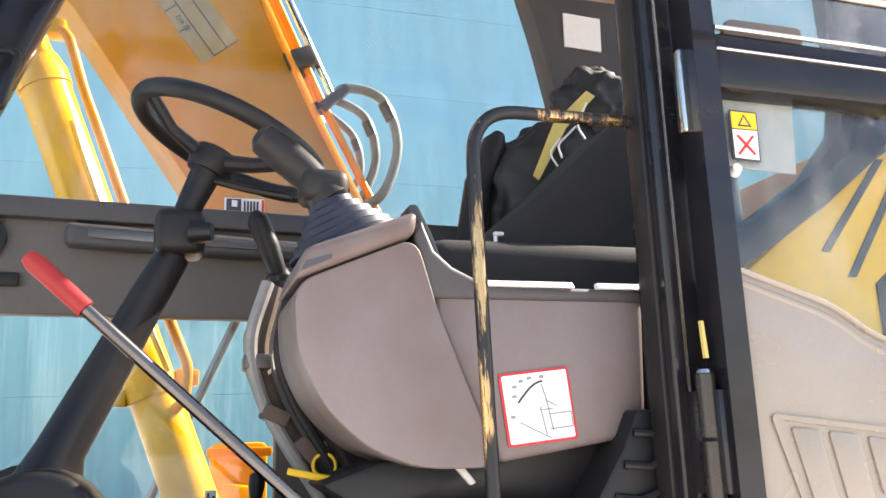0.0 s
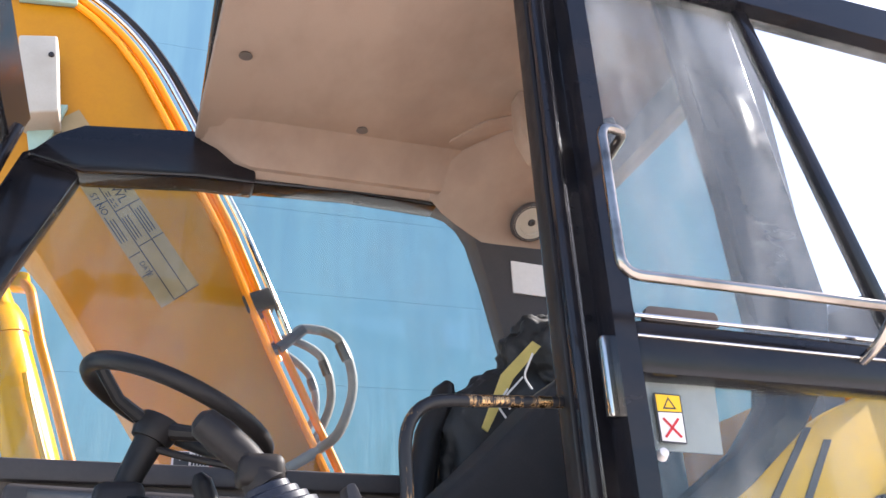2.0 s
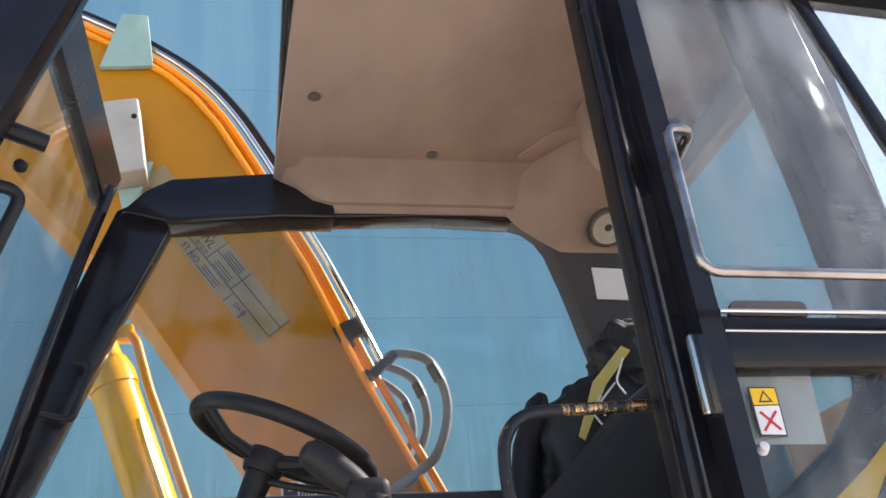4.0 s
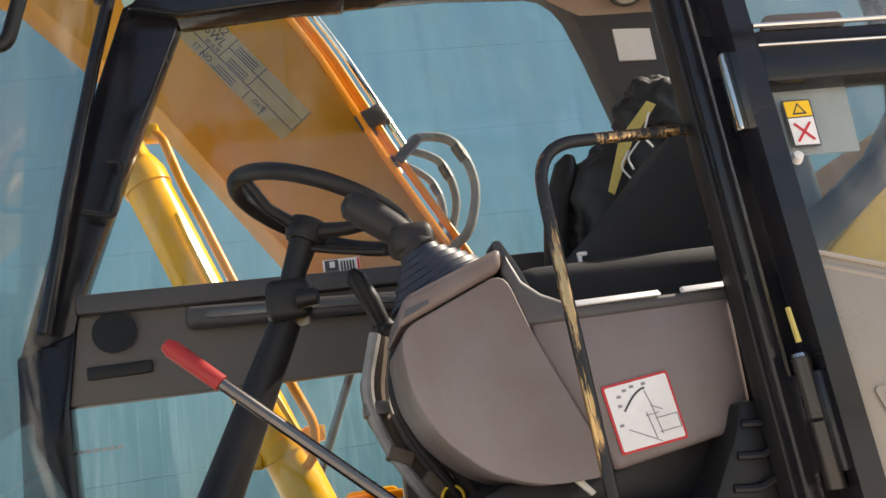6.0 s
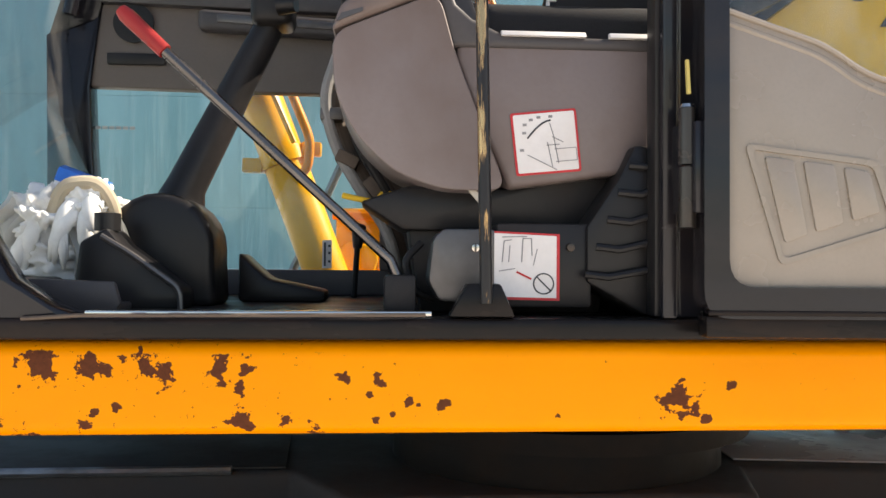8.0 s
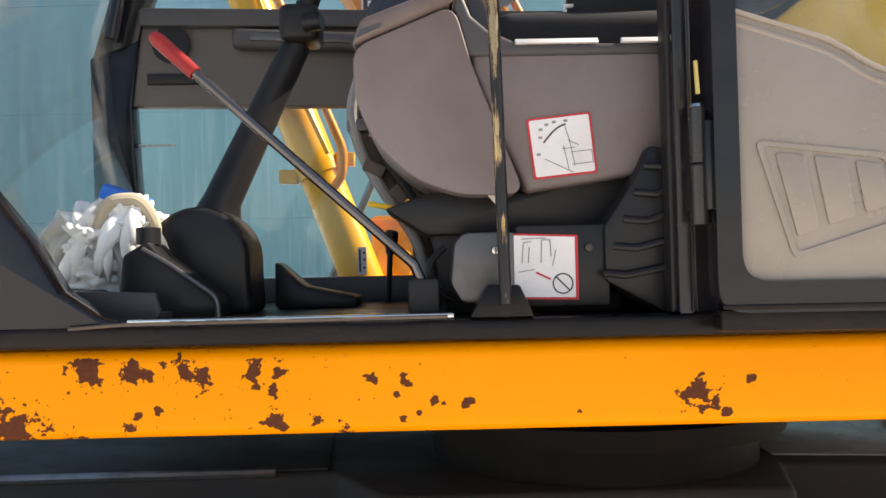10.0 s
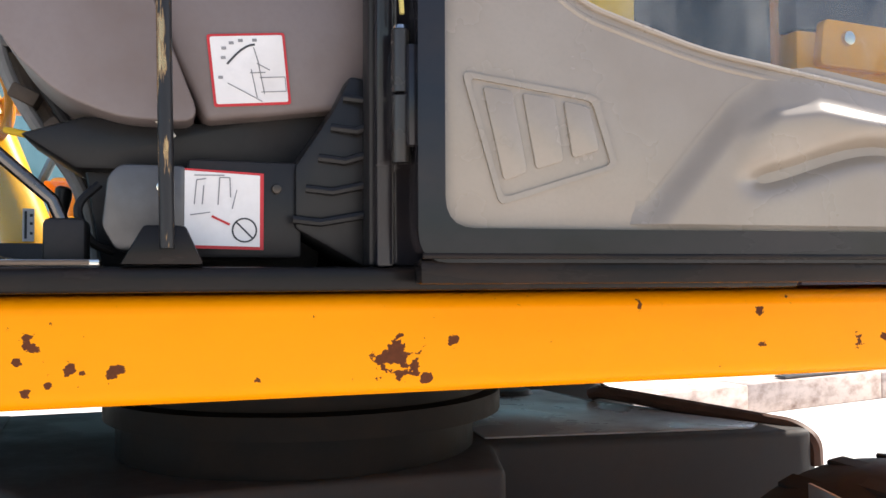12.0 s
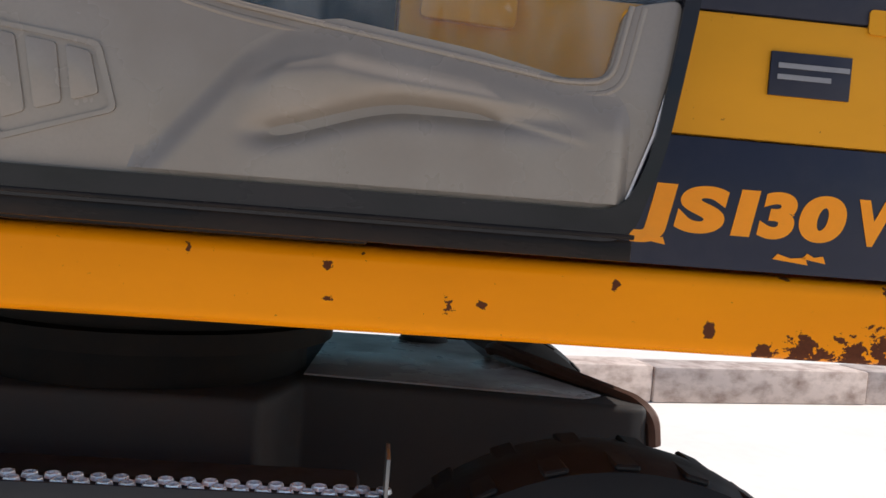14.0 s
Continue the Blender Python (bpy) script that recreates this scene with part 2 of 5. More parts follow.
M["glass"] = glass_material("cab_glass", (0.9, 0.94, 0.93), 0.1, 0.10)
M["screen_glass"] = glass_material("hazy_windscreen_glass", (0.84, 0.87, 0.87), 0.12, 0.12)
M["dusty_glass"] = glass_material("dusty_door_glass", (0.9, 0.92, 0.92), 0.1, 0.25, 0.07)
M["clear_dusty"] = glass_material("dusty_lower_glass", (0.88, 0.9, 0.9), 0.1, 0.2)
M["postyellow"] = worn("bollard_yellow", (0.7, 0.5, 0.05), (0.5, 0.35, 0.05), (0.5, 0.6), 40, 5, 0.4)
M["white"] = worn("white_paint", (0.75, 0.75, 0.74), (0.5, 0.45, 0.4), (0.5, 0.7), 40, 3, 0.5)


def hull_material():
    s = Shader("teal_hull_paint", (0.06, 0.2, 0.24), 0.4)
    streak = s.ramp(s.noise(0.9, 6.0, (1, 1, 0.06), 0.65), 0.4, 0.75)
    cloud = s.ramp(s.noise(0.12, 4.0), 0.35, 0.7)
    c = s.mix(cloud, (0.122, 0.25, 0.345), (0.155, 0.29, 0.37))
    sep = s.node("ShaderNodeSeparateXYZ")
    s.link(s.co, sep.inputs[0])
    c = s.mix(s.ramp(sep.outputs[2], 13.0, 4.0), c, (0.13, 0.255, 0.28))
    runs = s.math("MULTIPLY", s.ramp(s.noise(3.2, 5.0, (1, 1, 0.05), 0.7), 0.5, 0.72), s.ramp(sep.outputs[2], 12.0, 5.0))
    c = s.mix(s.math("MULTIPLY", runs, 0.5), c, (0.4, 0.5, 0.5))
    c = s.mix(s.math("MULTIPLY", streak, 0.4), c, (0.24, 0.42, 0.46))
    s.color(c).rough(cloud, 0.32, 0.5).bump(s.noise(0.5, 3.0), 0.12, 0.05)
    return s.mat


M["rod"] = worn("dark_steel_rod", (0.13, 0.12, 0.115), (0.07, 0.06, 0.055), (0.2, 0.35), 70, 9, 0.6, 1.0, 0.05)
M["loom"] = worn("brown_loom", (0.09, 0.065, 0.05), (0.16, 0.12, 0.09), (0.7, 0.9), 90, 12, 0.6, bump=0.3)
M["hull"] = hull_material()
M["darkchrome"] = worn("worn_dark_chrome", (0.42, 0.36, 0.31), (0.03, 0.028, 0.03), (0.1, 0.3), 60, 14, 0.9, 1.0, 0.03, (0.4, 1, 1))
# near-white steel: the crowns' sky highlights are put into the base colour
M["treadbright"] = worn("tread_highlight_steel", (0.85, 0.85, 0.85), (0.12, 0.11, 0.105), (0.2, 0.4), 60, 6, 0.8, 0.5, 0.05)
M["grease"] = worn("greasy_black_steel", (0.008, 0.0075, 0.0075), (0.022, 0.017, 0.014), (0.5, 0.8), 40, 7, 0.7, bump=0.25, spec=0.06)
M["pin"] = worn("brown_steel_pin", (0.05, 0.044, 0.04), (0.09, 0.06, 0.04), (0.25, 0.45), 70, 12, 0.6, 0.6, 0.08)
M["cowlyellow"] = worn("side_cowl_paint", (0.72, 0.42, 0.015), (0.45, 0.26, 0.03), (0.35, 0.5), 70, 4, 0.5, bump=0.03)
M["lipbrown"] = worn("rusty_lip", (0.1, 0.05, 0.035), (0.04, 0.02, 0.015), (0.6, 0.8), 50, 8, 0.7, bump=0.2)


def reflection_streaks():
    """Black rail paint with its long orange reflections coloured in as brass-coloured metal streaks."""
    s = Shader("black_rail_reflection_streaks", (0.02, 0.02, 0.02), 0.3)
    m = s.ramp(s.noise(38.0, 5.0, (1, 1, 0.12), 0.7), 0.53, 0.58)
    s.color(s.mix(m, (0.012, 0.011, 0.012), (0.5, 0.3, 0.14)))
    s.link(m, s.bsdf.inputs["Metallic"])
    s.rough(m, 0.4, 0.22)
    return s.mat


M["streakrail"] = reflection_streaks()

# ---- mesh helpers ----
WORLD = {}


def thing(name, label, category, loc=(0, 0, 0), turn=0.0, group="", kind=""):
    ob = new(name)
    ob.empty_display_size = 0.1
    m = pose(*loc, 0, 0, turn)
    ob.matrix_basis = m
    WORLD[ob.name] = m
    return tagged(ob, label, category, group, kind)


def part(name, bm, material, parent=None, label="", local=False, smooth=35.0):
    """Links a bmesh as one mesh object; local: its coordinates are the parent's own."""
    me = bpy.data.meshes.new(name)
    bmesh.ops.recalc_face_normals(bm, faces=bm.faces)
    bm.to_mesh(me)
    bm.free()
    me.materials.append(material)
    for p in me.polygons:
        p.use_smooth = True
    me.set_sharp_from_angle(angle=radians(smooth))
    ob = new(name, me)
    if parent:
        ob.parent = parent
        w = WORLD[parent.name]
        if not local:
            ob.matrix_parent_inverse = w.inverted()
            WORLD[ob.name] = Matrix.Identity(4)
        else:
            WORLD[ob.name] = w
    else:
        WORLD[ob.name] = Matrix.Identity(4)
    if label:
        ob["label"] = label
    return ob


def bevelled(bm, r, seg=2):
    if r > 0:
        es = [e for e in bm.edges if len(e.link_faces) == 2 and e.calc_face_angle(0) > 0.5]
        bmesh.ops.bevel(bm, geom=es, offset=r, segments=seg, affect="EDGES", profile=0.5, clamp_overlap=True)
    return bm


def box(x0, x1, y0, y1, z0, z1, r=0.0, seg=2, bm=None):
    own = bmesh.new()
    bmesh.ops.create_cube(own, size=1.0)
    for v in own.verts:
        v.co = Vector(((x0 + x1) / 2 + v.co.x * (x1 - x0), (y0 + y1) / 2 + v.co.y * (y1 - y0), (z0 + z1) / 2 + v.co.z * (z1 - z0)))
    bevelled(own, r, seg)
    return joined(bm, own) if bm else own


def joined(bm, other):
    me = bpy.data.meshes.new("tmp")
    other.to_mesh(me)
    other.free()
    bm.from_mesh(me)
    bpy.data.meshes.remove(me)
    return bm


def prism(pts, d0, d1, axis="y", r=0.0, seg=2, bm=None):
    """A 2D outline, (x, z) for axis y, (x, y) for axis z, (y, z) for axis x, pushed from d0 to d1."""
    own = bmesh.new()
    put = {"y": lambda a, b, d: (a, d, b), "z": lambda a, b, d: (a, b, d), "x": lambda a, b, d: (d, a, b)}[axis]
    lo, hi = [own.verts.new(put(a, b, d0)) for a, b in pts], [own.verts.new(put(a, b, d1)) for a, b in pts]
    own.faces.new(lo)
    own.faces.new(hi[::-1])
    for i in range(len(pts)):
        j = (i + 1) % len(pts)
        own.faces.new((lo[i], hi[i], hi[j], lo[j]))
    bmesh.ops.recalc_face_normals(own, faces=own.faces)
    bevelled(own, r, seg)
    return joined(bm, own) if bm else own


def framed(outer, inner, d0, d1, axis="y", bm=None):
    """A flat ring between two outlines of equal point count, with thickness."""
    own = bmesh.new()
    put = {"y": lambda a, b, d: (a, d, b), "z": lambda a, b, d: (a, b, d), "x": lambda a, b, d: (d, a, b)}[axis]
    rings = [[own.verts.new(put(a, b, d)) for a, b in o] for o, d in ((outer, d0), (inner, d0), (inner, d1), (outer, d1))]
    n = len(outer)
    for k in range(4):
        a, b = rings[k], rings[(k + 1) % 4]
        for i in range(n):
            j = (i + 1) % n
            own.faces.new((a[i], a[j], b[j], b[i]))
    return joined(bm, own) if bm else own


def smooth_path(pts, radius=0.05, seg=6):
    """Rounds the corners of a polyline."""
    p = [Vector(q) for q in pts]
    out = [p[0]]
    for a, b, c in zip(p, p[1:], p[2:]):
        u, w = a - b, c - b
        r = min(radius, u.length * 0.45, w.length * 0.45)
        s, e = b + u.normalized() * r, b + w.normalized() * r
        for i in range(seg + 1):
            t = i / seg
            out.append(s * (1 - t) ** 2 + b * 2 * t * (1 - t) + e * t * t)
    return out + [p[-1]]


def flowing(pts, seg=6):
    """A smooth curve through all the points."""
    p = [Vector(q) for q in pts]
    p = [p[0] * 2 - p[1]] + p + [p[-1] * 2 - p[-2]]
    out = []
    for a, b, c, d in zip(p, p[1:], p[2:], p[3:]):
        for i in range(seg):
            t = i / seg
            out.append(0.5 * (b * 2 + (c - a) * t + (a * 2 - b * 5 + c * 4 - d) * t ** 2 + (b * 3 - a - c * 3 + d) * t ** 3))
    return out + [p[-2]]


def tube(path, r, n=12, bm=None, caps=True):
    """A round bar along a path; r is one radius or one for each point."""
    own = bmesh.new()
    pts = [Vector(p) for p in path]
    rs = r if isinstance(r, (list, tuple)) else [r] * len(pts)
    d = (pts[1] - pts[0]).normalized()
    side = d.orthogonal().normalized()
    rings = []
    for i, p in enumerate(pts):
        t = ((pts[min(i + 1, len(pts) - 1)] - p).normalized() + (p - pts[max(i - 1, 0)]).normalized())
        t = t.normalized() if t.length > 1e-6 else d
        side = (side - t * side.dot(t)).normalized()
        up = t.cross(side)
        rings.append([own.verts.new(p + (side * math.cos(a) + up * math.sin(a)) * rs[i]) for a in (2 * math.pi * k / n for k in range(n))])
    for a, b in zip(rings, rings[1:]):
        for k in range(n):
            own.faces.new((a[k], a[(k + 1) % n], b[(k + 1) % n], b[k]))
    if caps:
        own.faces.new(rings[0][::-1])
        own.faces.new(rings[-1])
    return joined(bm, own) if bm else own


def ring(center, normal, R, r, n=40, m=10, bm=None):
    own = bmesh.new()
    q = Vector(normal).normalized().to_track_quat("Z", "Y")
    rows = []
    for i in range(n):
        a = 2 * math.pi * i / n
        rows.append([own.verts.new(Vector(center) + q @ Vector(((R + r * math.cos(b)) * math.cos(a), (R + r * math.cos(b)) * math.sin(a), r * math.sin(b)))) for b in (2 * math.pi * k / m for k in range(m))])
    for i in range(n):
        for k in range(m):
            own.faces.new((rows[i][k], rows[(i + 1) % n][k], rows[(i + 1) % n][(k + 1) % m], rows[i][(k + 1) % m]))
    return joined(bm, own) if bm else own


def lathe(profile, center, axis, n=32, bm=None):
    """(radius, height) pairs turned round an axis through center."""
    own = bmesh.new()
    q = Vector(axis).normalized().to_track_quat("Z", "Y")
    rows = [[own.verts.new(Vector(center) + q @ Vector((r * math.cos(2 * math.pi * k / n), r * math.sin(2 * math.pi * k / n), h))) for k in range(n)] for r, h in profile]
    for a, b in zip(rows, rows[1:]):
        for k in range(n):
            own.faces.new((a[k], a[(k + 1) % n], b[(k + 1) % n], b[k]))
    for row in (rows[0], rows[-1]):
        try:
            own.faces.new(row)
        except ValueError:
            pass
    bmesh.ops.remove_doubles(own, verts=own.verts, dist=1e-5)
    return joined(bm, own) if bm else own


def moved(bm, m):
    bmesh.ops.transform(bm, matrix=m, verts=bm.verts)
    return bm


def rounded(x0, x1, z0, z1, r, n=5):
    """A rectangle's outline with round corners, counter-clockwise."""
    out = []
    for cx, cz, a0 in ((x1 - r, z0 + r, -90), (x1 - r, z1 - r, 0), (x0 + r, z1 - r, 90), (x0 + r, z0 + r, 180)):
        for i in range(n + 1):
            a = radians(a0 + 90 * i / n)
            out.append((cx + r * math.cos(a), cz + r * math.sin(a)))
    return out


def rounded_poly(pts, r, n=5):
    """An outline with its corners rounded."""
    out = []
    k = len(pts)
    for i in range(k):
        a, b, c = Vector(pts[i - 1]), Vector(pts[i]), Vector(pts[(i + 1) % k])
        u, w = a - b, c - b
        q = min(r, u.length * 0.45, w.length * 0.45)
        s, e = b + u.normalized() * q, b + w.normalized() * q
        for j in range(n + 1):
            t = j / n
            v = s * (1 - t) ** 2 + b * 2 * t * (1 - t) + e * t * t
            out.append((v.x, v.y))
    return out


def pane(name, pts, d, material, parent, axis="y", local=False, thick=0.005):
    ob = part(name, prism(pts, d, d + thick, axis), material, parent, "", local)
    ob.visible_shadow = False
    return ob

# ---- ground and quay ----
GROUND = -0.15
g = bmesh.new()
bmesh.ops.create_grid(g, x_segments=40, y_segments=40, size=400.0)
for v in g.verts:
    v.co.z = GROUND
tagged(part("ground", g, M["ground"]), "pale sunlit concrete quay paving", "ground", kind="structure")

# quay kerb
kerb = thing("kerb", "long weathered concrete quay kerb with cracks", "kerb", (6.0, 6.72, GROUND), 12.0, kind="structure")
random.seed(5)
for i in range(9):
    x = -10.0 + i * 2.4
    part("kerb_block", box(x + 0.006, x + 2.394, -0.02 + random.uniform(-0.01, 0.01), 0.4, 0.0, 0.33 + random.uniform(-0.012, 0.012), 0.02), M["concrete"], kerb, local=True)
slab = thing("steel_strip", "loose flat steel strip lying on the kerb", "scrap", (6.0, 6.72, GROUND), 12.0)
part("strip", box(0.3, 2.0, 0.05, 0.2, 0.345, 0.37, 0.006), M["steel"], slab, local=True)

# ---- ship's side behind the machine ----
hull = thing("ship_hull", "tall teal painted steel side of a moored ship", "ship", (0, 25.0, 0))
def hull_y(x, z):
    return 25.0 - 0.02 * max(0.0, z - 8.0) + 0.0009 * (x - 4.0) ** 2
PX = [-70 + 6.75 * i for i in range(15)]
PZ = [-3.0, 3.2, 6.6, 10.0, 13.1, 16.2, 19.0, 22.4, 25.4]
for j, (z0, z1) in enumerate(zip(PZ, PZ[1:])):
    for i, (x0, x1) in enumerate(zip(PX, PX[1:])):
        b = bmesh.new()
        n = 4
        top = z1 if j < len(PZ) - 2 else None
        vs = []
        for k in range(n + 1):
            x = x0 + (x1 - x0) * k / n
            zt = z1 if top is not None else 28.2 - 0.13 * x
            vs.append((b.verts.new((x, hull_y(x, z0), z0 + 0.004)), b.verts.new((x, hull_y(x, zt) , zt - 0.004)),
                       b.verts.new((x, hull_y(x, zt) + 0.5, zt - 0.004)), b.verts.new((x, hull_y(x, z0) + 0.5, z0 + 0.004))))
        for a, c in zip(vs, vs[1:]):
            for q in range(4):
                b.faces.new((a[q], c[q], c[(q + 1) % 4], a[(q + 1) % 4]))
        b.faces.new(vs[0])
        b.faces.new(vs[-1][::-1])
        part("hull_plate", b, M["hull"], hull)

# ---- upper deck of the machine ----
def round_corner(cx, cy, r, a0, a1, n=7):
    return [(cx + r * math.cos(radians(a0 + (a1 - a0) * i / n)), cy + r * math.sin(radians(a0 + (a1 - a0) * i / n))) for i in range(n + 1)]

deck = thing("excavator_deck", "orange yellow deck frame with rust chips under the cab", "excavator", (0, 1.2, 1.2))
beam_plan = [(-1.36, 0.27), (-1.14, 0.075), *round_corner(1.545, 0.275, 0.2, -90, 0)]
part("side_beam", prism(beam_plan + [(1.745, 0.5), (1.5, 0.55), (-1.36, 0.55)], 1.197, 1.333, "z", 0.024, 5), M["beam"], deck)
part("panel_gap", tube([(1.503, 0.0745, 1.336), (1.502, 0.0735, 1.27), (1.498, 0.0735, 1.225), (1.485, 0.0765, 1.203)], 0.0022, 6), M["chassis"], deck)
part("deck_plate", box(-1.3, 1.68, 0.56, 2.35, 1.26, 1.32, 0.005), M["chassis"], deck)
part("cross_beam", box(-0.5, 0.3, 0.56, 1.9, 1.2, 1.258, 0.005), M["chassis"], deck)

# body panels behind the cab
body = thing("engine_body", "orange engine cover with a navy band", "excavator body", (1.1, 1.0, 1.34))
part("lower_panel", prism([(0.62, 0.075), (1.497, 0.075), (1.497, 0.12), (0.62, 0.12)], 1.339, 1.548, "z", 0.004), M["navy"], body, "navy blue painted band")
part("upper_panel", prism([(0.62, 0.077), (1.497, 0.077), (1.497, 0.12), (0.62, 0.12)], 1.55, 1.748, "z", 0.006), M["rear_yellow"], body)
part("top_panel", prism([(0.62, 0.0765), (1.497, 0.0765), (1.497, 0.12), (0.62, 0.12)], 1.7495, 2.0, "z", 0.004), M["navy"], body, "navy blue upper panel")
part("band_tab", prism(rounded_poly([(1.375, 1.735), (1.42, 1.735), (1.42, 1.775), (1.375, 1.775)], 0.008), 0.0735, 0.0766, "y"), M["rear_yellow"], body)
cw = [(1.508, 0.077), *round_corner(1.545, 0.287, 0.21, -90, 0), (1.755, 2.3), (1.508, 2.3)]
part("counterweight_band", prism(cw, 1.339, 1.548, "z", 0.006), M["navy"], body)
part("counterweight", prism(cw, 1.55, 2.1, "z", 0.012), M["rear_yellow"], body, "scuffed orange counterweight")
part("hood", prism([(0.62, 1.34), (1.52, 1.34), (1.52, 2.0), (0.62, 2.2)], 0.13, 2.25, "y", 0.03), M["yellow"], body)
part("notice", box(1.216, 1.352, 0.0715, 0.076, 1.624, 1.694, 0.001), M["navy"], body, "dark grey notice plate")
for i, w in enumerate((0.12, 0.09)):
    part("notice_line", box(1.228, 1.228 + w, 0.0695, 0.0712, 1.668 - i * 0.018, 1.676 - i * 0.018), M["greyprint"], body)
# model number on the band
LETTERS = (("J", 1.032, 1.7), ("S", 1.083, 1.7), ("1", 1.156, 1.55), ("3", 1.219, 1.3), ("0", 1.288, 1.5), ("W", 1.388, 0.92))
def lettering(text, x, z, size, thick, wide):
    c = bpy.data.curves.new("lettering", "FONT")
    c.body, c.size, c.extrude, c.offset, c.shear, c.space_character = text, size, 0.0008, thick, 0.12, 1.06
    c.materials.append(M["yellow"])
    ob = new("lettering", c)
    ob.parent = body
    ob.matrix_parent_inverse = WORLD[body.name].inverted()
    m = Matrix(((wide, 0, 0, x), (0, 0, -1, 0.0748), (0, 1, 0, z), (0, 0, 0, 1)))
    ob.matrix_basis = m
    WORLD[ob.name] = m
for text, x, wide in LETTERS:
    lettering(text, x, 1.4, 0.094, 0.0055, wide)
for x0, x1, z in ((1.03, 1.07, 1.378), (1.25, 1.31, 1.362), (1.3, 1.34, 1.366)):
    part("paint_scrape", prism([(x0, z), (x1, z - 0.006), (x1 - 0.005, z + 0.006), ((x0 + x1) / 2, z + 0.003), (x0 + 0.008, z + 0.009)], 0.0735, 0.076, "y"), M["yellow"], body)

# ---- undercarriage ----
under = thing("undercarriage", "oily black wheeled excavator undercarriage", "undercarriage", (0, 1.2, 0.6))
part("slew_ring", lathe([(0.46, 0.0), (0.5, 0.0), (0.5, 0.05), (0.47, 0.055), (0.47, 0.13), (0.4, 0.13)], (0.02, 1.2, 1.02), (0, 0, 1), 48), M["grease"], under)
part("bearing_flange", lathe([(0.0, 0.0), (0.54, 0.0), (0.54, 0.03), (0.0, 0.03)], (0.02, 1.2, 1.15), (0, 0, 1), 48), M["grease"], under)
part("turret_base", lathe([(0.45, -0.068), (0.45, 0.0), (0.44, 0.05)], (0.0, 1.2, 1.0), (0, 0, 1), 40), M["grease"], under)
part("main_frame", prism([(-2.6, 0.98), (-0.7, 0.98), (-0.56, 0.72), (0.38, 0.72), (0.455, 0.98), (1.3, 0.88), (1.36, 0.89), (1.37, 0.97), (1.07, 1.56), (1.02, 1.9), (-2.6, 1.87)], 0.45, 0.932, "z", 0.018, 3), M["chassis"], under)
# pale sheet laid where the chassis top catches the light
part("top_plate", prism([(0.455, 1.045), (1.2, 0.94), (1.26, 0.99), (1.01, 1.5), (0.98, 1.84), (0.5, 1.84)], 0.9325, 0.938, "z", 0.002), M["plate"], under, "grimy steel top plate, coloured pale for reflected light")
part("front_top_plate", prism([(-2.6, 0.98), (-0.72, 1.0), (-0.78, 1.84), (-2.6, 1.84)], 0.9325, 0.938, "z", 0.002), M["chassis"], under, "oily dark steel top plate")
part("end_frame", prism([(1.2, 0.93), (1.34, 0.9), (1.4, 0.92), (1.39, 1.0), (1.1, 1.58), (1.06, 1.5)], 0.6, 0.9, "z", 0.015, 2), M["chassis"], under)
part("frame_lip", tube([(-2.6, 0.95, 0.935), (-0.85, 0.98, 0.935)], 0.012, 8), M["galv"], under)
part("end_lip", tube(smooth_path([(1.04, 1.56, 0.955), (1.05, 1.52, 0.968), (1.35, 0.95, 0.93), (1.378, 0.905, 0.9), (1.39, 0.915, 0.83)], 0.04, 4), 0.022, 8), M["lipbrown"], under)
part("axle_pivot", lathe([(0.0, 0.0), (0.09, 0.0), (0.08, 0.015), (0.04, 0.022), (0.0, 0.022)], (0.827, 1.79, 0.938), (0, 0, 1), 24), M["chassis"], under)
for q in range(14):
    a = 2 * math.pi * q / 14
    part("flange_bolt", lathe([(0.0, 0.0), (0.016, 0.0), (0.016, 0.012), (0.0, 0.014)], (0.02 + 0.515 * math.cos(a), 1.2 + 0.515 * math.sin(a), 1.158), (0, 0, -1), 6), M["chassis"], under)
part("side_box", box(-1.2, 0.62, 0.32, 0.615, 0.4, 0.82, 0.02), M["chassis"], under)
step = thing("access_step", "perforated galvanised access step on the chassis side", "step", (0.1, 0.1, 0.93))
part("nosing", box(-0.9, 0.655, 0.04, 0.046, 0.922, 0.951, 0.001), M["chassis"], step)
crown = lathe([(0.0135, 0.0), (0.0115, 0.007), (0.0085, 0.0072), (0.0075, 0.0)], (0, 0, 0), (0, 0, 1), 8)
for r_, y_ in enumerate((0.06, 0.086)):
    for i in range(46):
        part("tread_crown", moved(crown.copy(), Matrix.Translation((-0.885 + i * 0.0338 + 0.0169 * (r_ % 2), y_, 0.945))), M["treadbright"], step)
crown.free()
part("tread_pan", box(-0.9, 0.652, 0.046, 0.105, 0.925, 0.9455), M["grease"], step)
part("end_plate", prism([(0.04, 0.925), (0.105, 0.925), (0.105, 1.02), (0.04, 1.012)], 0.652, 0.658, "x", 0.001), M["galv"], step)
part("bracket", box(0.41, 0.475, 0.05, 0.1, 0.6, 0.924, 0.004), M["lipbrown"], step)
part("bracket_arm", box(0.415, 0.47, 0.098, 0.325, 0.6, 0.7, 0.004), M["lipbrown"], step)

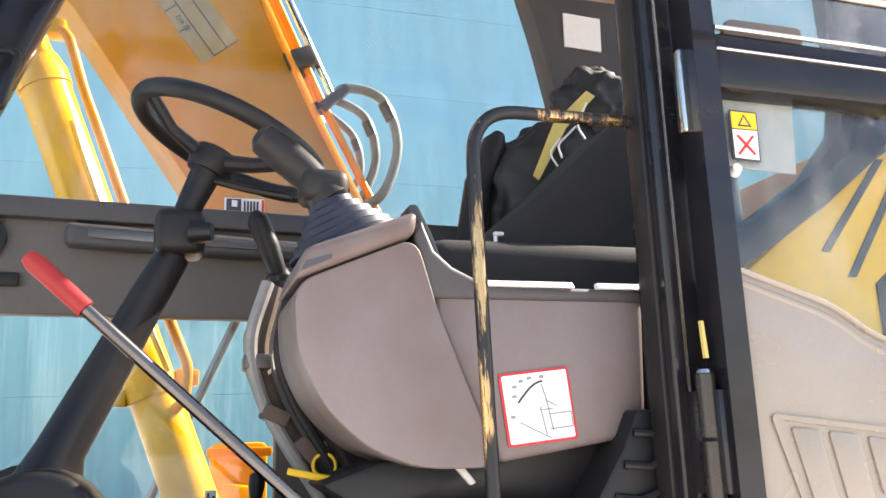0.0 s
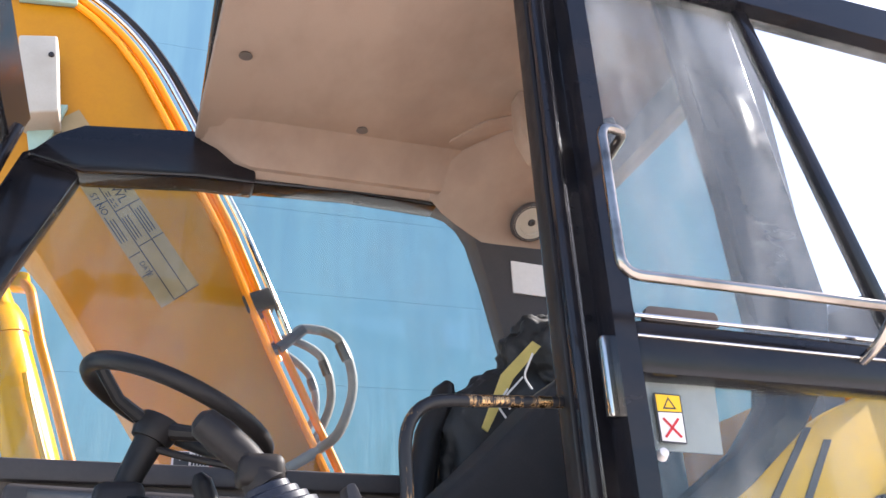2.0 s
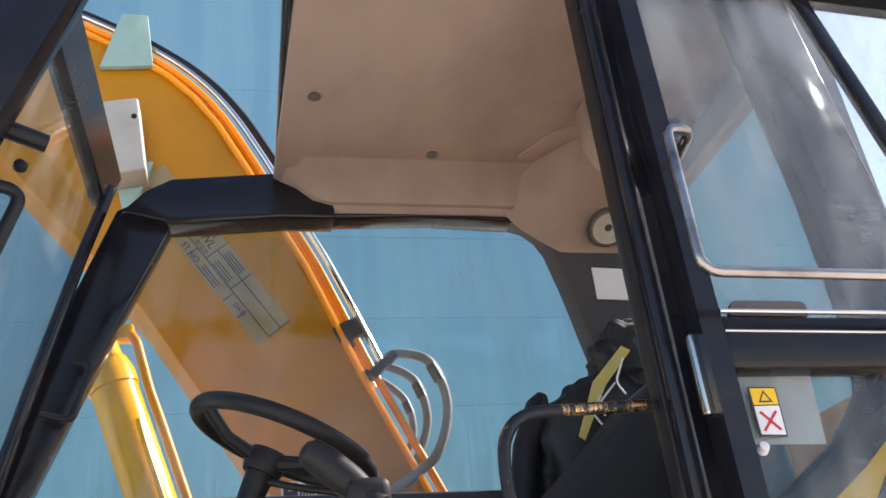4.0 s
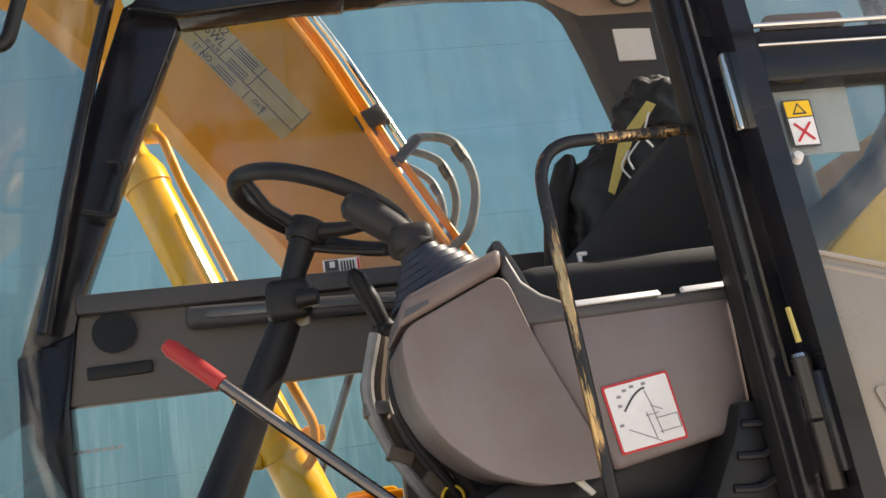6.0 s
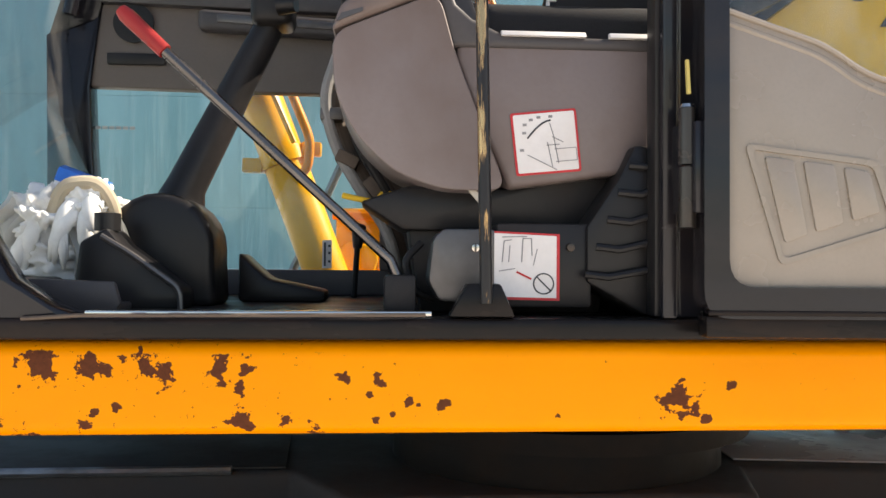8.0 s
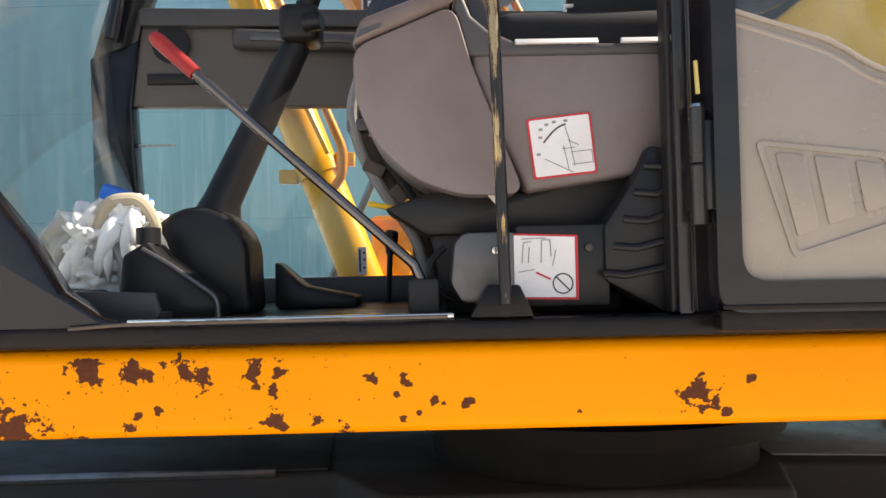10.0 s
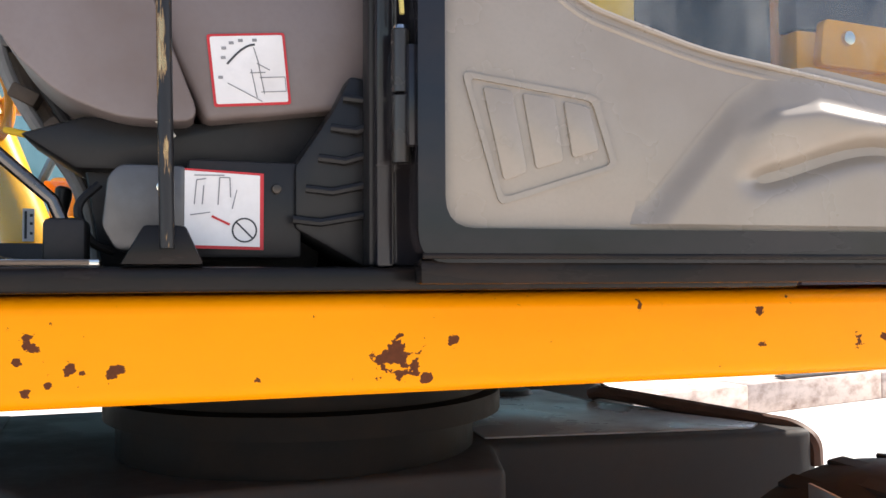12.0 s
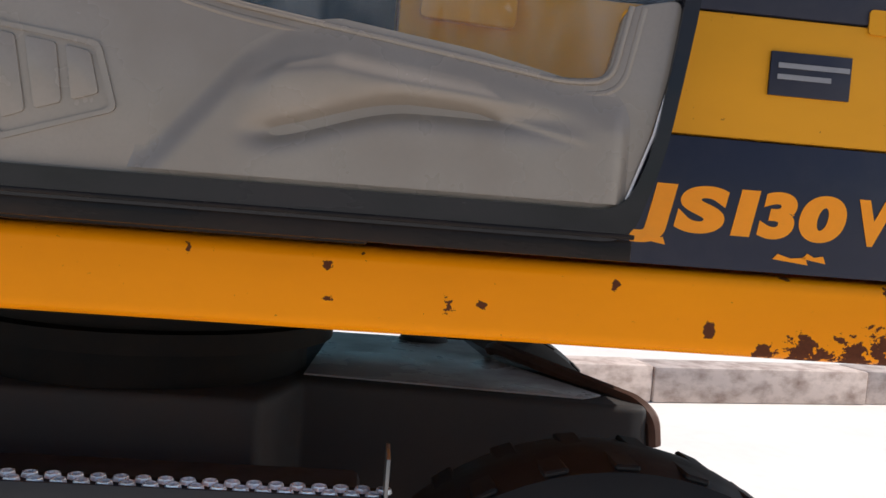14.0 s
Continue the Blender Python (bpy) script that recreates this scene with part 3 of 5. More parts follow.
def wheel(cx, cy, cz, R, w):
    prof = [(0.29, -w * 0.42), (0.36, -w * 0.5), (R * 0.8, -w * 0.52), (R * 0.9, -w * 0.5), (R * 0.965, -w * 0.44), (R * 0.985, -w * 0.2), (R * 0.99, 0.0), (R * 0.985, w * 0.2), (R * 0.965, w * 0.44), (R * 0.9, w * 0.5), (0.36, w * 0.5), (0.29, w * 0.42)]
    tyre = part("tyre", lathe(prof, (cx, cy, cz), (0, 1, 0), 72), M["rubber"], under, "dusty black lugged rubber tyre")
    base = box(-0.024, 0.024, -w * 0.42, -w * 0.06, R * 0.965, R * 0.986, 0.004, 1)
    for i in range(26):
        for sgn in (-1, 1):
            a = 2 * math.pi * (i + (0.5 if sgn > 0 else 0)) / 26
            b = moved(base.copy(), Matrix.Translation((cx, cy, cz)) @ Matrix.Rotation(a, 4, "Y") @ Matrix.Rotation(math.pi if sgn > 0 else 0.0, 4, "Z"))
            part("lug", b, M["rubber"], tyre)
    base.free()
    rim = part("rim", lathe([(0.0, -0.02), (0.1, -0.06), (0.16, -0.03), (0.24, 0.02), (0.285, -w * 0.35), (0.3, -w * 0.43), (0.3, w * 0.4), (0.0, w * 0.4)], (cx, cy, cz), (0, 1, 0), 32), M["chassis"], under)
    for i in range(10):
        a = 2 * math.pi * i / 10
        part("wheel_nut", lathe([(0.0, 0.0), (0.014, 0.0), (0.014, 0.02), (0.0, 0.022)], (cx + 0.2 * math.cos(a), cy - 0.012, cz + 0.2 * math.sin(a)), (0, -1, 0), 6), M["steel"], rim)
wheel(1.095, 0.34, 0.415, 0.562, 0.27)
wheel(1.08, 2.1, 0.42, 0.57, 0.27)
wheel(-1.55, 0.34, 0.42, 0.57, 0.27)

# ---- cab shell ----
cab = thing("excavator_cab", "black framed excavator cab with an open doorway", "excavator cab", (-0.4, 0.56, 1.34))
part("sill", prism([(-1.12, 1.336), (0.6, 1.336), (0.6, 1.368), (-1.12, 1.368)], 0.055, 0.2, "y", 0.008, 3), M["sill"], cab, "scuffed black door sill")
part("tread_strip", box(-0.9, -0.41, 0.07, 0.12, 1.368, 1.377, 0.002), M["chrome"], cab)
part("sill_edge", tube([(-0.98, 0.056, 1.366), (-0.9, 0.053, 1.371), (-0.42, 0.053, 1.373)], 0.003, 6), M["loom"], cab, "rust coloured worn sill edge")
for k in range(7):
    part("faded_print", box(-0.86 + 0.026 * k, -0.842 + 0.026 * k, 0.0665, 0.0695, 1.3685, 1.3745 if k % 2 else 1.3725), M["greyprint"], cab)
part("floor_pan", box(-1.15, 0.55, 0.2, 1.06, 1.34, 1.366, 0.004), M["matte"], cab)
part("b_post", prism([(-0.073, 0.055), (-0.052, 0.055), (-0.045, 0.066), (-0.01, 0.068), (-0.004, 0.075), (-0.004, 0.13), (-0.073, 0.13)], 1.368, 3.02, "z", 0.012, 3), M["black"], cab)
part("b_post_seal", box(-0.079, -0.069, 0.075, 0.115, 1.37, 3.0, 0.003), M["matte"], cab)
apil = [(-1.30, 2.0), (-1.17, 2.05), (-1.165, 2.17), (-0.93, 2.92), (-0.9, 2.99), (-0.97, 3.05), (-1.06, 2.97)]
for y0, y1 in ((0.06, 0.12), (1.02, 1.08)):
    part("a_pillar", prism(apil if y0 < 0.5 else [(-1.33, 2.0), (-1.205, 2.05), (-1.181, 2.149), (-1.019, 2.587), (-0.907, 2.87), (-0.96, 2.97), (-1.05, 2.92), (-1.13, 2.68)], y0, y1, "y", 0.008), M["black"], cab)
    part("lower_pillar", prism([(-1.30, 2.02), (-1.165, 2.07), (-1.15, 1.88), (-1.125, 1.6), (-1.045, 1.5), (-0.997, 1.42), (-0.943, 1.385), (-0.889, 1.364), (-0.889, 1.34), (-1.12, 1.34), (-1.23, 1.55)] if y0 < 0.5 else [(-1.33, 2.02), (-1.2, 2.07), (-1.22, 1.89), (-1.212, 1.73), (-1.2, 1.58), (-1.16, 1.47), (-1.06, 1.42), (-1.06, 1.34), (-1.25, 1.34), (-1.32, 1.55)], y0, y1, "y", 0.006), M["black"], cab)
part("front_sill", box(-1.2, -1.05, 0.12, 1.02, 1.34, 1.42, 0.01), M["matte"], cab)
# side wall on the boom side
part("lower_side", box(-1.05, 0.52, 1.04, 1.075, 1.366, 1.432, 0.004), M["trimdark"], cab)
part("side_belt", prism([(-1.225, 1.892), (-0.49, 1.882), (-0.49, 1.43), (0.52, 1.43), (0.52, 2.112), (-1.19, 2.146)], 1.03, 1.075, "y", 0.006), M["wallgrey"], cab)
part("belt_top", prism([(-1.195, 2.1), (0.3, 2.068), (0.3, 2.114), (-1.195, 2.149)], 1.005, 1.045, "y", 0.008), M["trimdark"], cab)
part("grab_tube", prism([(-0.95, 2.033), (-0.3, 2.008), (-0.3, 2.056), (-0.95, 2.087)], 0.985, 1.03, "y", 0.016, 4), M["trimdark"], cab)
part("belt_speaker", lathe([(0.0, 0.0), (0.046, 0.0), (0.05, 0.006), (0.05, 0.012), (0.0, 0.012)], (-1.115, 1.03, 2.053), (0, -1, 0), 28), M["matte"], cab)
part("belt_slot", box(-1.18, -1.035, 1.018, 1.03, 1.947, 1.977, 0.004), M["matte"], cab)
part("rear_pillar", prism([(0.25, 2.115), (0.52, 2.11), (0.52, 3.0), (0.03, 3.0), (0.047, 2.9), (0.1, 2.885), (0.135, 2.855), (0.16, 2.81), (0.195, 2.68), (0.243, 2.46), (0.26, 2.25)], 0.995, 1.075, "y", 0.01), M["trimdark"], cab)
part("pillar_notice", prism([(0.272, 2.638), (0.381, 2.634), (0.384, 2.733), (0.273, 2.738)], 0.988, 0.994, "y"), M["label"], cab, "plain off-white notice")
part("roof_rail", prism([(-1.035, 2.895), (-0.975, 2.965), (-0.91, 3.004), (-0.64, 3.033), (-0.463, 2.994), (-0.466, 2.888), (-0.614, 2.888), (-0.9, 2.862)], 0.985, 1.075, "y", 0.01), M["black"], cab)
part("window_header", prism([(-0.6, 2.893), (-0.2, 2.908), (0.06, 2.896), (0.06, 2.911), (-0.2, 2.921), (-0.6, 2.908)], 1.0, 1.075, "y", 0.008), M["black"], cab)
pane("side_window", [(-1.181, 2.14), (0.26, 2.11), (0.262, 2.47), (0.13, 2.92), (-0.2, 2.92), (-0.92, 2.9)], 1.05, M["glass"], cab)
pane("lower_side_window", [(-1.2, 1.435), (-0.49, 1.435), (-0.49, 1.885), (-1.225, 1.892)], 1.05, M["glass"], cab)
def slanted(y0, y1, pts, t):
    """A bent sheet across the cab's front: pts are (x, z) going up."""
    b = bmesh.new()
    rows = [[b.verts.new((x + d, y, z)) for y, d in ((y0, 0), (y1, 0), (y1, t), (y0, t))] for x, z in pts]
    for p, q in zip(rows, rows[1:]):
        for k in range(4):
            b.faces.new((p[k], p[(k + 1) % 4], q[(k + 1) % 4], q[k]))
    b.faces.new(rows[0])
    b.faces.new(rows[-1][::-1])
    return b
screen = part("windscreen", slanted(0.12, 1.02, [(-1.13, 1.42), (-1.2, 1.6), (-1.255, 1.8), (-1.28, 2.0), (-1.275, 2.06), (-1.205, 2.4), (-1.135, 2.75), (-1.09, 2.96)], 0.005), M["screen_glass"], cab)
screen.visible_shadow = False
part("top_frame", slanted(0.12, 1.02, [(-1.115, 2.93), (-1.085, 3.02)], 0.04), M["black"], cab)
for y, dx in ((0.135, 0.0), (0.985, -0.06)):
    part("screen_frame", tube([(-1.26, y, 2.06), (-1.17 + dx * 0.4, y, 2.4), (-1.07 + dx * 0.8, y, 2.75), (-0.985 + dx * 1.3, y, 2.97)], 0.016), M["black"], cab)
part("screen_handle", tube(smooth_path([(-1.1, 0.17, 2.46), (-1.045, 0.19, 2.455), (-1.085, 0.2, 2.315), (-1.16, 0.18, 2.35)], 0.03), 0.011), M["matte"], cab)
part("screen_handle", tube(smooth_path([(-1.1, 0.99, 2.47), (-1.062, 0.97, 2.46), (-1.09, 0.97, 2.32), (-1.165, 0.99, 2.345)], 0.02), 0.008), M["matte"], cab)
part("handle_lock", tube([(-1.1, 0.15, 2.56), (-1.02, 0.19, 2.55)], 0.016), M["matte"], cab)
part("handle_knob", lathe([(0.0, -0.011), (0.009, -0.008), (0.012, 0.0), (0.009, 0.008), (0.0, 0.011)], (-1.055, 0.19, 2.505), (0, 1, 0), 14), M["matte"], cab)
# roof
roof = part("roof_lining", prism([(-0.6, 0.14), (0.49, 0.14), (0.5, 0.98), (-0.636, 0.98)], 3.0, 3.03, "z", 0.01), M["lining"], cab, "stained beige fabric headliner")
part("roof_shell", box(-0.63, 0.55, 0.04, 1.09, 3.035, 3.1, 0.02, 3), M["black"], cab)
part("door_header", box(-0.9, 0.5, 0.06, 0.13, 2.96, 3.03, 0.01), M["black"], cab)
cove = ((0.84, 3.002), (0.9, 2.99), (0.94, 2.965), (0.962, 2.94), (0.97, 2.93), (0.985, 2.929), (0.992, 2.92), (1.0, 2.913), (1.07, 2.913), (1.07, 3.03), (0.84, 3.03))
b = bmesh.new()
rows = []
for i in range(17):
    x = -0.62 + 0.75 * i / 16
    f = min(1.0, max(0.0, (x + 0.62) / 0.13))
    f = f * f * (3 - 2 * f)
    rows.append([b.verts.new((x, y, 3.004 + (z - 3.004) * f if z < 3.004 else z)) for y, z in cove])
for p, q in zip(rows, rows[1:]):
    for k in range(len(cove)):
        b.faces.new((p[k], q[k], q[(k + 1) % len(cove)], p[(k + 1) % len(cove)]))
b.faces.new(rows[0])
b.faces.new(rows[-1][::-1])
part("lining_cove", b, M["lining"], cab, "", False, 40)
# rear wall
part("rear_wall", framed([(0.18, 1.37), (1.06, 1.37), (1.06, 3.02), (0.18, 3.02)], [(0.22, 1.95), (0.95, 1.95), (0.95, 2.92), (0.22, 2.92)], 0.5, 0.55, "x"), M["liner_grey"], cab)
pane("rear_window", [(0.22, 1.95), (0.95, 1.95), (0.95, 2.92), (0.22, 2.92)], 0.52, M["glass"], cab, "x")
part("c_pillar", prism([(-0.035, 1.83), (0.02, 1.8), (0.11, 1.845), (0.24, 1.93), (0.36, 2.02), (0.44, 2.12), (0.475, 2.25), (0.40, 2.98), (0.25, 2.98), (0.30, 2.45), (0.31, 2.15), (0.29, 2.06), (0.22, 1.98), (0.1, 1.9), (-0.035, 1.86)], 0.085, 0.13, "y", 0.006), M["black"], cab)
part("quarter_wall", prism([(-0.035, 1.37), (0.08, 1.37), (0.08, 1.82), (-0.035, 1.82)], 0.09, 0.13, "y", 0.008), M["black"], cab)
pane("quarter_window", [(-0.035, 1.86), (0.1, 1.9), (0.22, 1.98), (0.29, 2.06), (0.31, 2.15), (0.30, 2.45), (0.25, 2.98), (-0.035, 2.98)], 0.11, M["glass"], cab)
part("roof_speaker", lathe([(0.0, 0.004), (0.035, 0.004), (0.038, 0.01), (0.056, 0.01), (0.06, 0.0), (0.0, -0.002)], (0.322, 0.932, 2.842), (0, -0.587, -0.81), 28), M["cream"], cab)

# ---- door, folded back along the cab ----
door = thing("cab_door", "open cab door with grey plastic inner trim", "door", (0, 0, 0), -4.6)
pan = rounded_poly([(0.0, 1.412), (0.951, 1.412), (0.985, 1.525), (1.004, 1.613), (1.014, 1.716), (0.935, 1.7), (0.915, 1.6), (0.86, 1.595), (0.63, 1.63), (0.37, 1.67), (0.195, 1.722), (0.139, 1.763), (0.0, 1.812)], 0.02)
panel = part("trim_panel", prism(pan, 0.0, 0.03, "y", 0.006, 3), M["panel"], door, "warm grey moulded plastic trim", True)
rim_out = rounded_poly([(-0.035, 1.372), (0.965, 1.372), (1.005, 1.5), (1.022, 1.615), (1.036, 1.72), (1.04, 2.1), (0.95, 2.56), (0.85, 2.84), (-0.035, 2.94)], 0.04)
rim_in = rounded_poly([(0.0, 1.416), (0.953, 1.416), (0.985, 1.5), (1.002, 1.615), (1.014, 1.72), (1.015, 2.1), (0.92, 2.545), (0.83, 2.75), (0.0, 2.87)], 0.04)
part("door_frame", framed(rim_out, rim_in, -0.012, 0.045, "y"), M["black"], door, "", True)
part("mid_rail", prism([(0.0, 2.06), (1.0, 2.02), (1.0, 2.09), (0.0, 2.145)], -0.01, 0.04, "y", 0.008), M["black"], door, "", True)
# chrome beads added to draw the bright reflections along the rail's edges
for z, r in ((2.15, 0.004), (2.118, 0.0025)):
    part("rail_glint", tube([(0.0, -0.012, z), (1.0, -0.012, z - 0.055)], r, 8), M["chrome"], door, "bright bead added for the reflecting rail edge", True)
part("latch_tab", prism(rounded_poly([(0.02, 2.148), (0.15, 2.14), (0.148, 2.166), (0.03, 2.172)], 0.008), 0.0, 0.012, "y", 0.002), M["wallgrey"], door, "brown plastic latch tab", True)
pane("lower_glass", [(0.005, 1.81), (0.139, 1.763), (0.195, 1.722), (0.37, 1.67), (0.63, 1.63), (0.86, 1.595), (0.915, 1.6), (0.935, 1.7), (1.01, 1.72), (1.01, 2.03), (0.005, 2.06)], 0.02, M["clear_dusty"], door, "y", True)
pane("upper_glass", [(0.005, 2.14), (1.01, 2.09), (0.915, 2.545), (0.825, 2.75), (0.005, 2.865)], 0.02, M["dusty_glass"], door, "y", True)

part("glass_divider", prism([(0.332, 2.83), (0.355, 2.83), (0.503, 2.13), (0.478, 2.13)], 0.008, 0.034, "y", 0.003), M["black"], door, "thin black glazing bar", True)

# ---- console ----
con = thing("control_console", "grey plastic control console beside the seat", "console", (-0.3, 0.25, 1.56))
nose = [(-0.563, 1.80), (-0.558, 1.71), (-0.525, 1.643), (-0.467, 1.588), (-0.395, 1.561), (-0.29, 1.56), (-0.325, 1.65), (-0.371, 1.77), (-0.398, 1.868)]
part("front_shell", prism(rounded_poly(nose, 0.03), 0.14, 0.34, "y", 0.022, 4), M["console"], con)
part("side_shell", prism([(-0.37, 1.765), (-0.325, 1.65), (-0.285, 1.565), (-0.11, 1.59), (-0.06, 1.62), (-0.05, 1.8), (-0.37, 1.795)], 0.155, 0.33, "y", 0.01, 3), M["console"], con)
part("arm_trim", prism([(-0.4, 1.872), (-0.38, 1.785), (-0.05, 1.785), (-0.03, 1.803), (-0.295, 1.806), (-0.345, 1.83), (-0.37, 1.852), (-0.388, 1.898)], 0.148, 0.335, "y", 0.008, 3), M["trimdark"], con)
# white strips added so the trim's top edge looks sunlit
for x0, x1 in ((-0.3, -0.166), (-0.128, -0.05)):
    part("edging", prism([(0.141, 1.803), (0.149, 1.812), (0.158, 1.812), (0.158, 1.803)], x0, x1, "x", 0.001), M["label"], con, "white strip added for the sunlit trim edge")
part("collar", prism([(-0.564, 1.803), (-0.4, 1.87), (-0.395, 1.905), (-0.548, 1.848)], 0.135, 0.345, "y", 0.012, 3), M["console"], con)

def lumpy(center, size, seed, amp=0.25, freq=2.2, sub=4, fold=0.0):
    """A soft crumpled body."""
    b = bmesh.new()
    bmesh.ops.create_icosphere(b, subdivisions=sub, radius=1.0)
    off = Vector((seed * 7.3, seed * 3.1, seed * 5.7))
    for v in b.verts:
        p = v.co.normalized()
        n1 = noise.fractal(p * freq + off, 0.9, 2.1, 5)
        ridge = 1 - abs(noise.noise(p * freq * 1.7 + off * 2)) * 2
        k = 1 + amp * n1 + fold * ridge
        v.co = Vector((center[0] + p.x * size[0] * k, center[1] + p.y * size[1] * k, center[2] + p.z * size[2] * k))
    return b

seat = thing("operator_seat", "black cloth operator seat with high backrest", "seat", (0.1, 0.6, 1.366))
part("cushion", box(-0.32, 0.2, 0.36, 0.8, 1.79, 1.93, 0.04, 4), M["seat"], seat)
part("backrest", prism(rounded_poly([(-0.2, 1.84), (-0.17, 1.96), (-0.06, 2.05), (0.03, 2.13), (0.14, 2.235), (0.3, 2.32), (0.38, 2.26), (0.38, 1.84)], 0.06), 0.45, 0.74, "y", 0.07, 5), M["seat"], seat)
part("pedestal", box(-0.2, 0.25, 0.36, 0.8, 1.366, 1.79, 0.03, 3), M["matte"], seat)
part("armrest_post", tube([(-0.085, 0.84, 1.98), (-0.048, 0.85, 2.18), (-0.002, 0.85, 2.285), (0.012, 0.85, 2.312)], [0.036, 0.033, 0.03, 0.014], 14), M["matte"], seat)
part("buckle", box(-0.172, -0.152, 0.437, 0.447, 1.952, 1.96, 0.003), M["label"], seat, "white plastic belt buckle")
part("buckle_strap", tube(smooth_path([(-0.17, 0.435, 1.95), (-0.172, 0.43, 1.92), (-0.168, 0.44, 1.9)], 0.01), 0.004), M["label"], seat)
part("suspension_bellows", prism([(-0.06, 1.628), (-0.095, 1.632), (-0.12, 1.58), (-0.17, 1.505), (-0.17, 1.42), (-0.08, 1.37), (-0.05, 1.37)], 0.12, 0.3, "y", 0.006), M["matte"], seat)
for i in range(5):
    z = 1.6 - i * 0.042
    x = -0.105 - i * 0.017
    part("bellows_fold", tube([(x, 0.118, z), (x + 0.035, 0.112, z - 0.004), (-0.06, 0.112, z + 0.01)], 0.006, 8), M["matte"], seat)
bag = thing("bag", "crumpled black nylon bag with a gold printed strip", "bag", (0.2, 0.85, 2.2))
part("pouch", lumpy((0.19, 0.86, 2.15), (0.2, 0.09, 0.22), 3, 0.16, 1.8, 5, 0.06), M["bag"], bag, "", False, 180)
part("pouch_top", lumpy((0.3, 0.86, 2.38), (0.13, 0.08, 0.12), 8, 0.2, 2.0, 5, 0.1), M["bag"], bag, "", False, 180)
part("printed_strip", prism([(0.052, 2.18), (0.065, 2.17), (0.14, 2.3), (0.222, 2.388), (0.2, 2.4), (0.11, 2.31)], 0.752, 0.758, "y"), M["gold"], bag, "faded gold printed strip")
for i, pts in enumerate((((0.13, 2.33), (0.1, 2.29), (0.12, 2.26)), ((0.17, 2.36), (0.12, 2.31), (0.13, 2.28)), ((0.2, 2.42), (0.17, 2.36), (0.19, 2.33)))):
    part("drawstring", tube(smooth_path([(x - 0.01, 0.745 - 0.004 * i, z - 0.058) for x, z in pts], 0.03), 0.0026, 8), M["label"], bag)

# ---- steering ----
col = thing("steering_column", "black steering column and wheel on a domed foot", "steering wheel", (-0.88, 0.55, 1.366))
HUB = Vector((-0.657, 0.59, 2.108))
AX = Vector((0.40, 0.0, 0.917)).normalized()
CEN = HUB + Vector((0.034, 0, 0.034))
part("steering_wheel", ring(CEN, AX, 0.178, 0.0165, 48, 12), M["matte"], col)
part("post", tube([(-0.893, 0.58, 1.55), (-0.878, 0.58, 1.6), (-0.718, 0.59, 1.93)], [0.055, 0.04, 0.03], 18), M["matte"], col)
part("upper_post", tube([(-0.725, 0.59, 1.92), (-0.69, 0.59, 2.03), HUB], [0.024, 0.024, 0.03], 16), M["matte"], col)
part("tilt_joint", box(-0.75, -0.665, 0.535, 0.635, 1.925, 2.005, 0.018, 3), M["matte"], col)
part("tilt_knob", tube([(-0.69, 0.52, 1.955), (-0.655, 0.51, 1.955)], [0.02, 0.016], 12), M["matte"], col)
part("hub", lathe([(0.0, -0.03), (0.036, -0.03), (0.042, -0.01), (0.036, 0.015), (0.0, 0.02)], HUB + AX * 0.005, AX, 24), M["matte"], col)
ux = Vector((AX.z, 0, -AX.x))
uy = Vector((0, 1, 0))
for ang, rr in ((205, 0.014), (325, 0.017), (90, 0.014)):
    d = ux * math.cos(radians(ang)) + uy * math.sin(radians(ang))
    part("spoke", tube([HUB + d * 0.02, HUB + AX * 0.01 + d * 0.09, CEN + d * 0.175], [rr, rr * 0.8, rr * 0.8], 10), M["matte"], col)
part("stalk", tube(smooth_path([(-0.66, 0.58, 2.07), (-0.6, 0.56, 2.05), (-0.52, 0.53, 2.03)], 0.02), [0.007] * 9, 8), M["matte"], col)
part("foot", prism([(-1.0, 1.366), (-0.787, 1.366), (-0.792, 1.45)] + [(-0.892 + 0.1 * math.cos(a), 1.475 + 0.1 * math.sin(a)) for a in (math.pi * i / 12 for i in range(13))] + [(-0.995, 1.45)], 0.42, 0.58, "y", 0.016, 3), M["matte"], col)
part("foot_flange", prism([(-0.806, 1.366), (-0.811, 1.5)] + [(-0.918 + 0.112 * math.cos(a), 1.475 + 0.108 * math.sin(a)) for a in (math.pi * i / 12 for i in range(1, 12))] + [(-1.026, 1.366)], 0.585, 0.63, "y", 0.01, 2), M["matte"], col)
pedals = thing("pedal_box", "black travel pedals with steel levers on the cab floor", "pedals", (-0.9, 0.35, 1.366))
part("pedal_plate", prism([(-1.0, 1.38), (-0.99, 1.48), (-0.945, 1.505), (-0.92, 1.475), (-0.82, 1.4), (-0.82, 1.366), (-1.0, 1.366)], 0.3, 0.4, "y", 0.008), M["matte"], pedals)
part("pedal_lever", tube(smooth_path([(-0.95, 0.29, 1.49), (-0.9, 0.29, 1.46), (-0.82, 0.29, 1.402), (-0.818, 0.29, 1.366)], 0.02), 0.005, 8), M["steel"], pedals)
part("pedal_stop", lathe([(0.0, 0.0), (0.022, 0.0), (0.022, 0.03), (0.0, 0.034)], (-0.955, 0.34, 1.5), (0, 0, 1), 14), M["matte"], pedals)
part("pedal_plate", prism([(-0.78, 1.366), (-0.78, 1.47), (-0.72, 1.415), (-0.6, 1.39), (-0.6, 1.366)], 0.62, 0.75, "y", 0.01), M["matte"], pedals)
mat = thing("floor_tray", "dusty grey plastic tray on the cab floor", "tray", (-0.95, 0.2, 1.366))
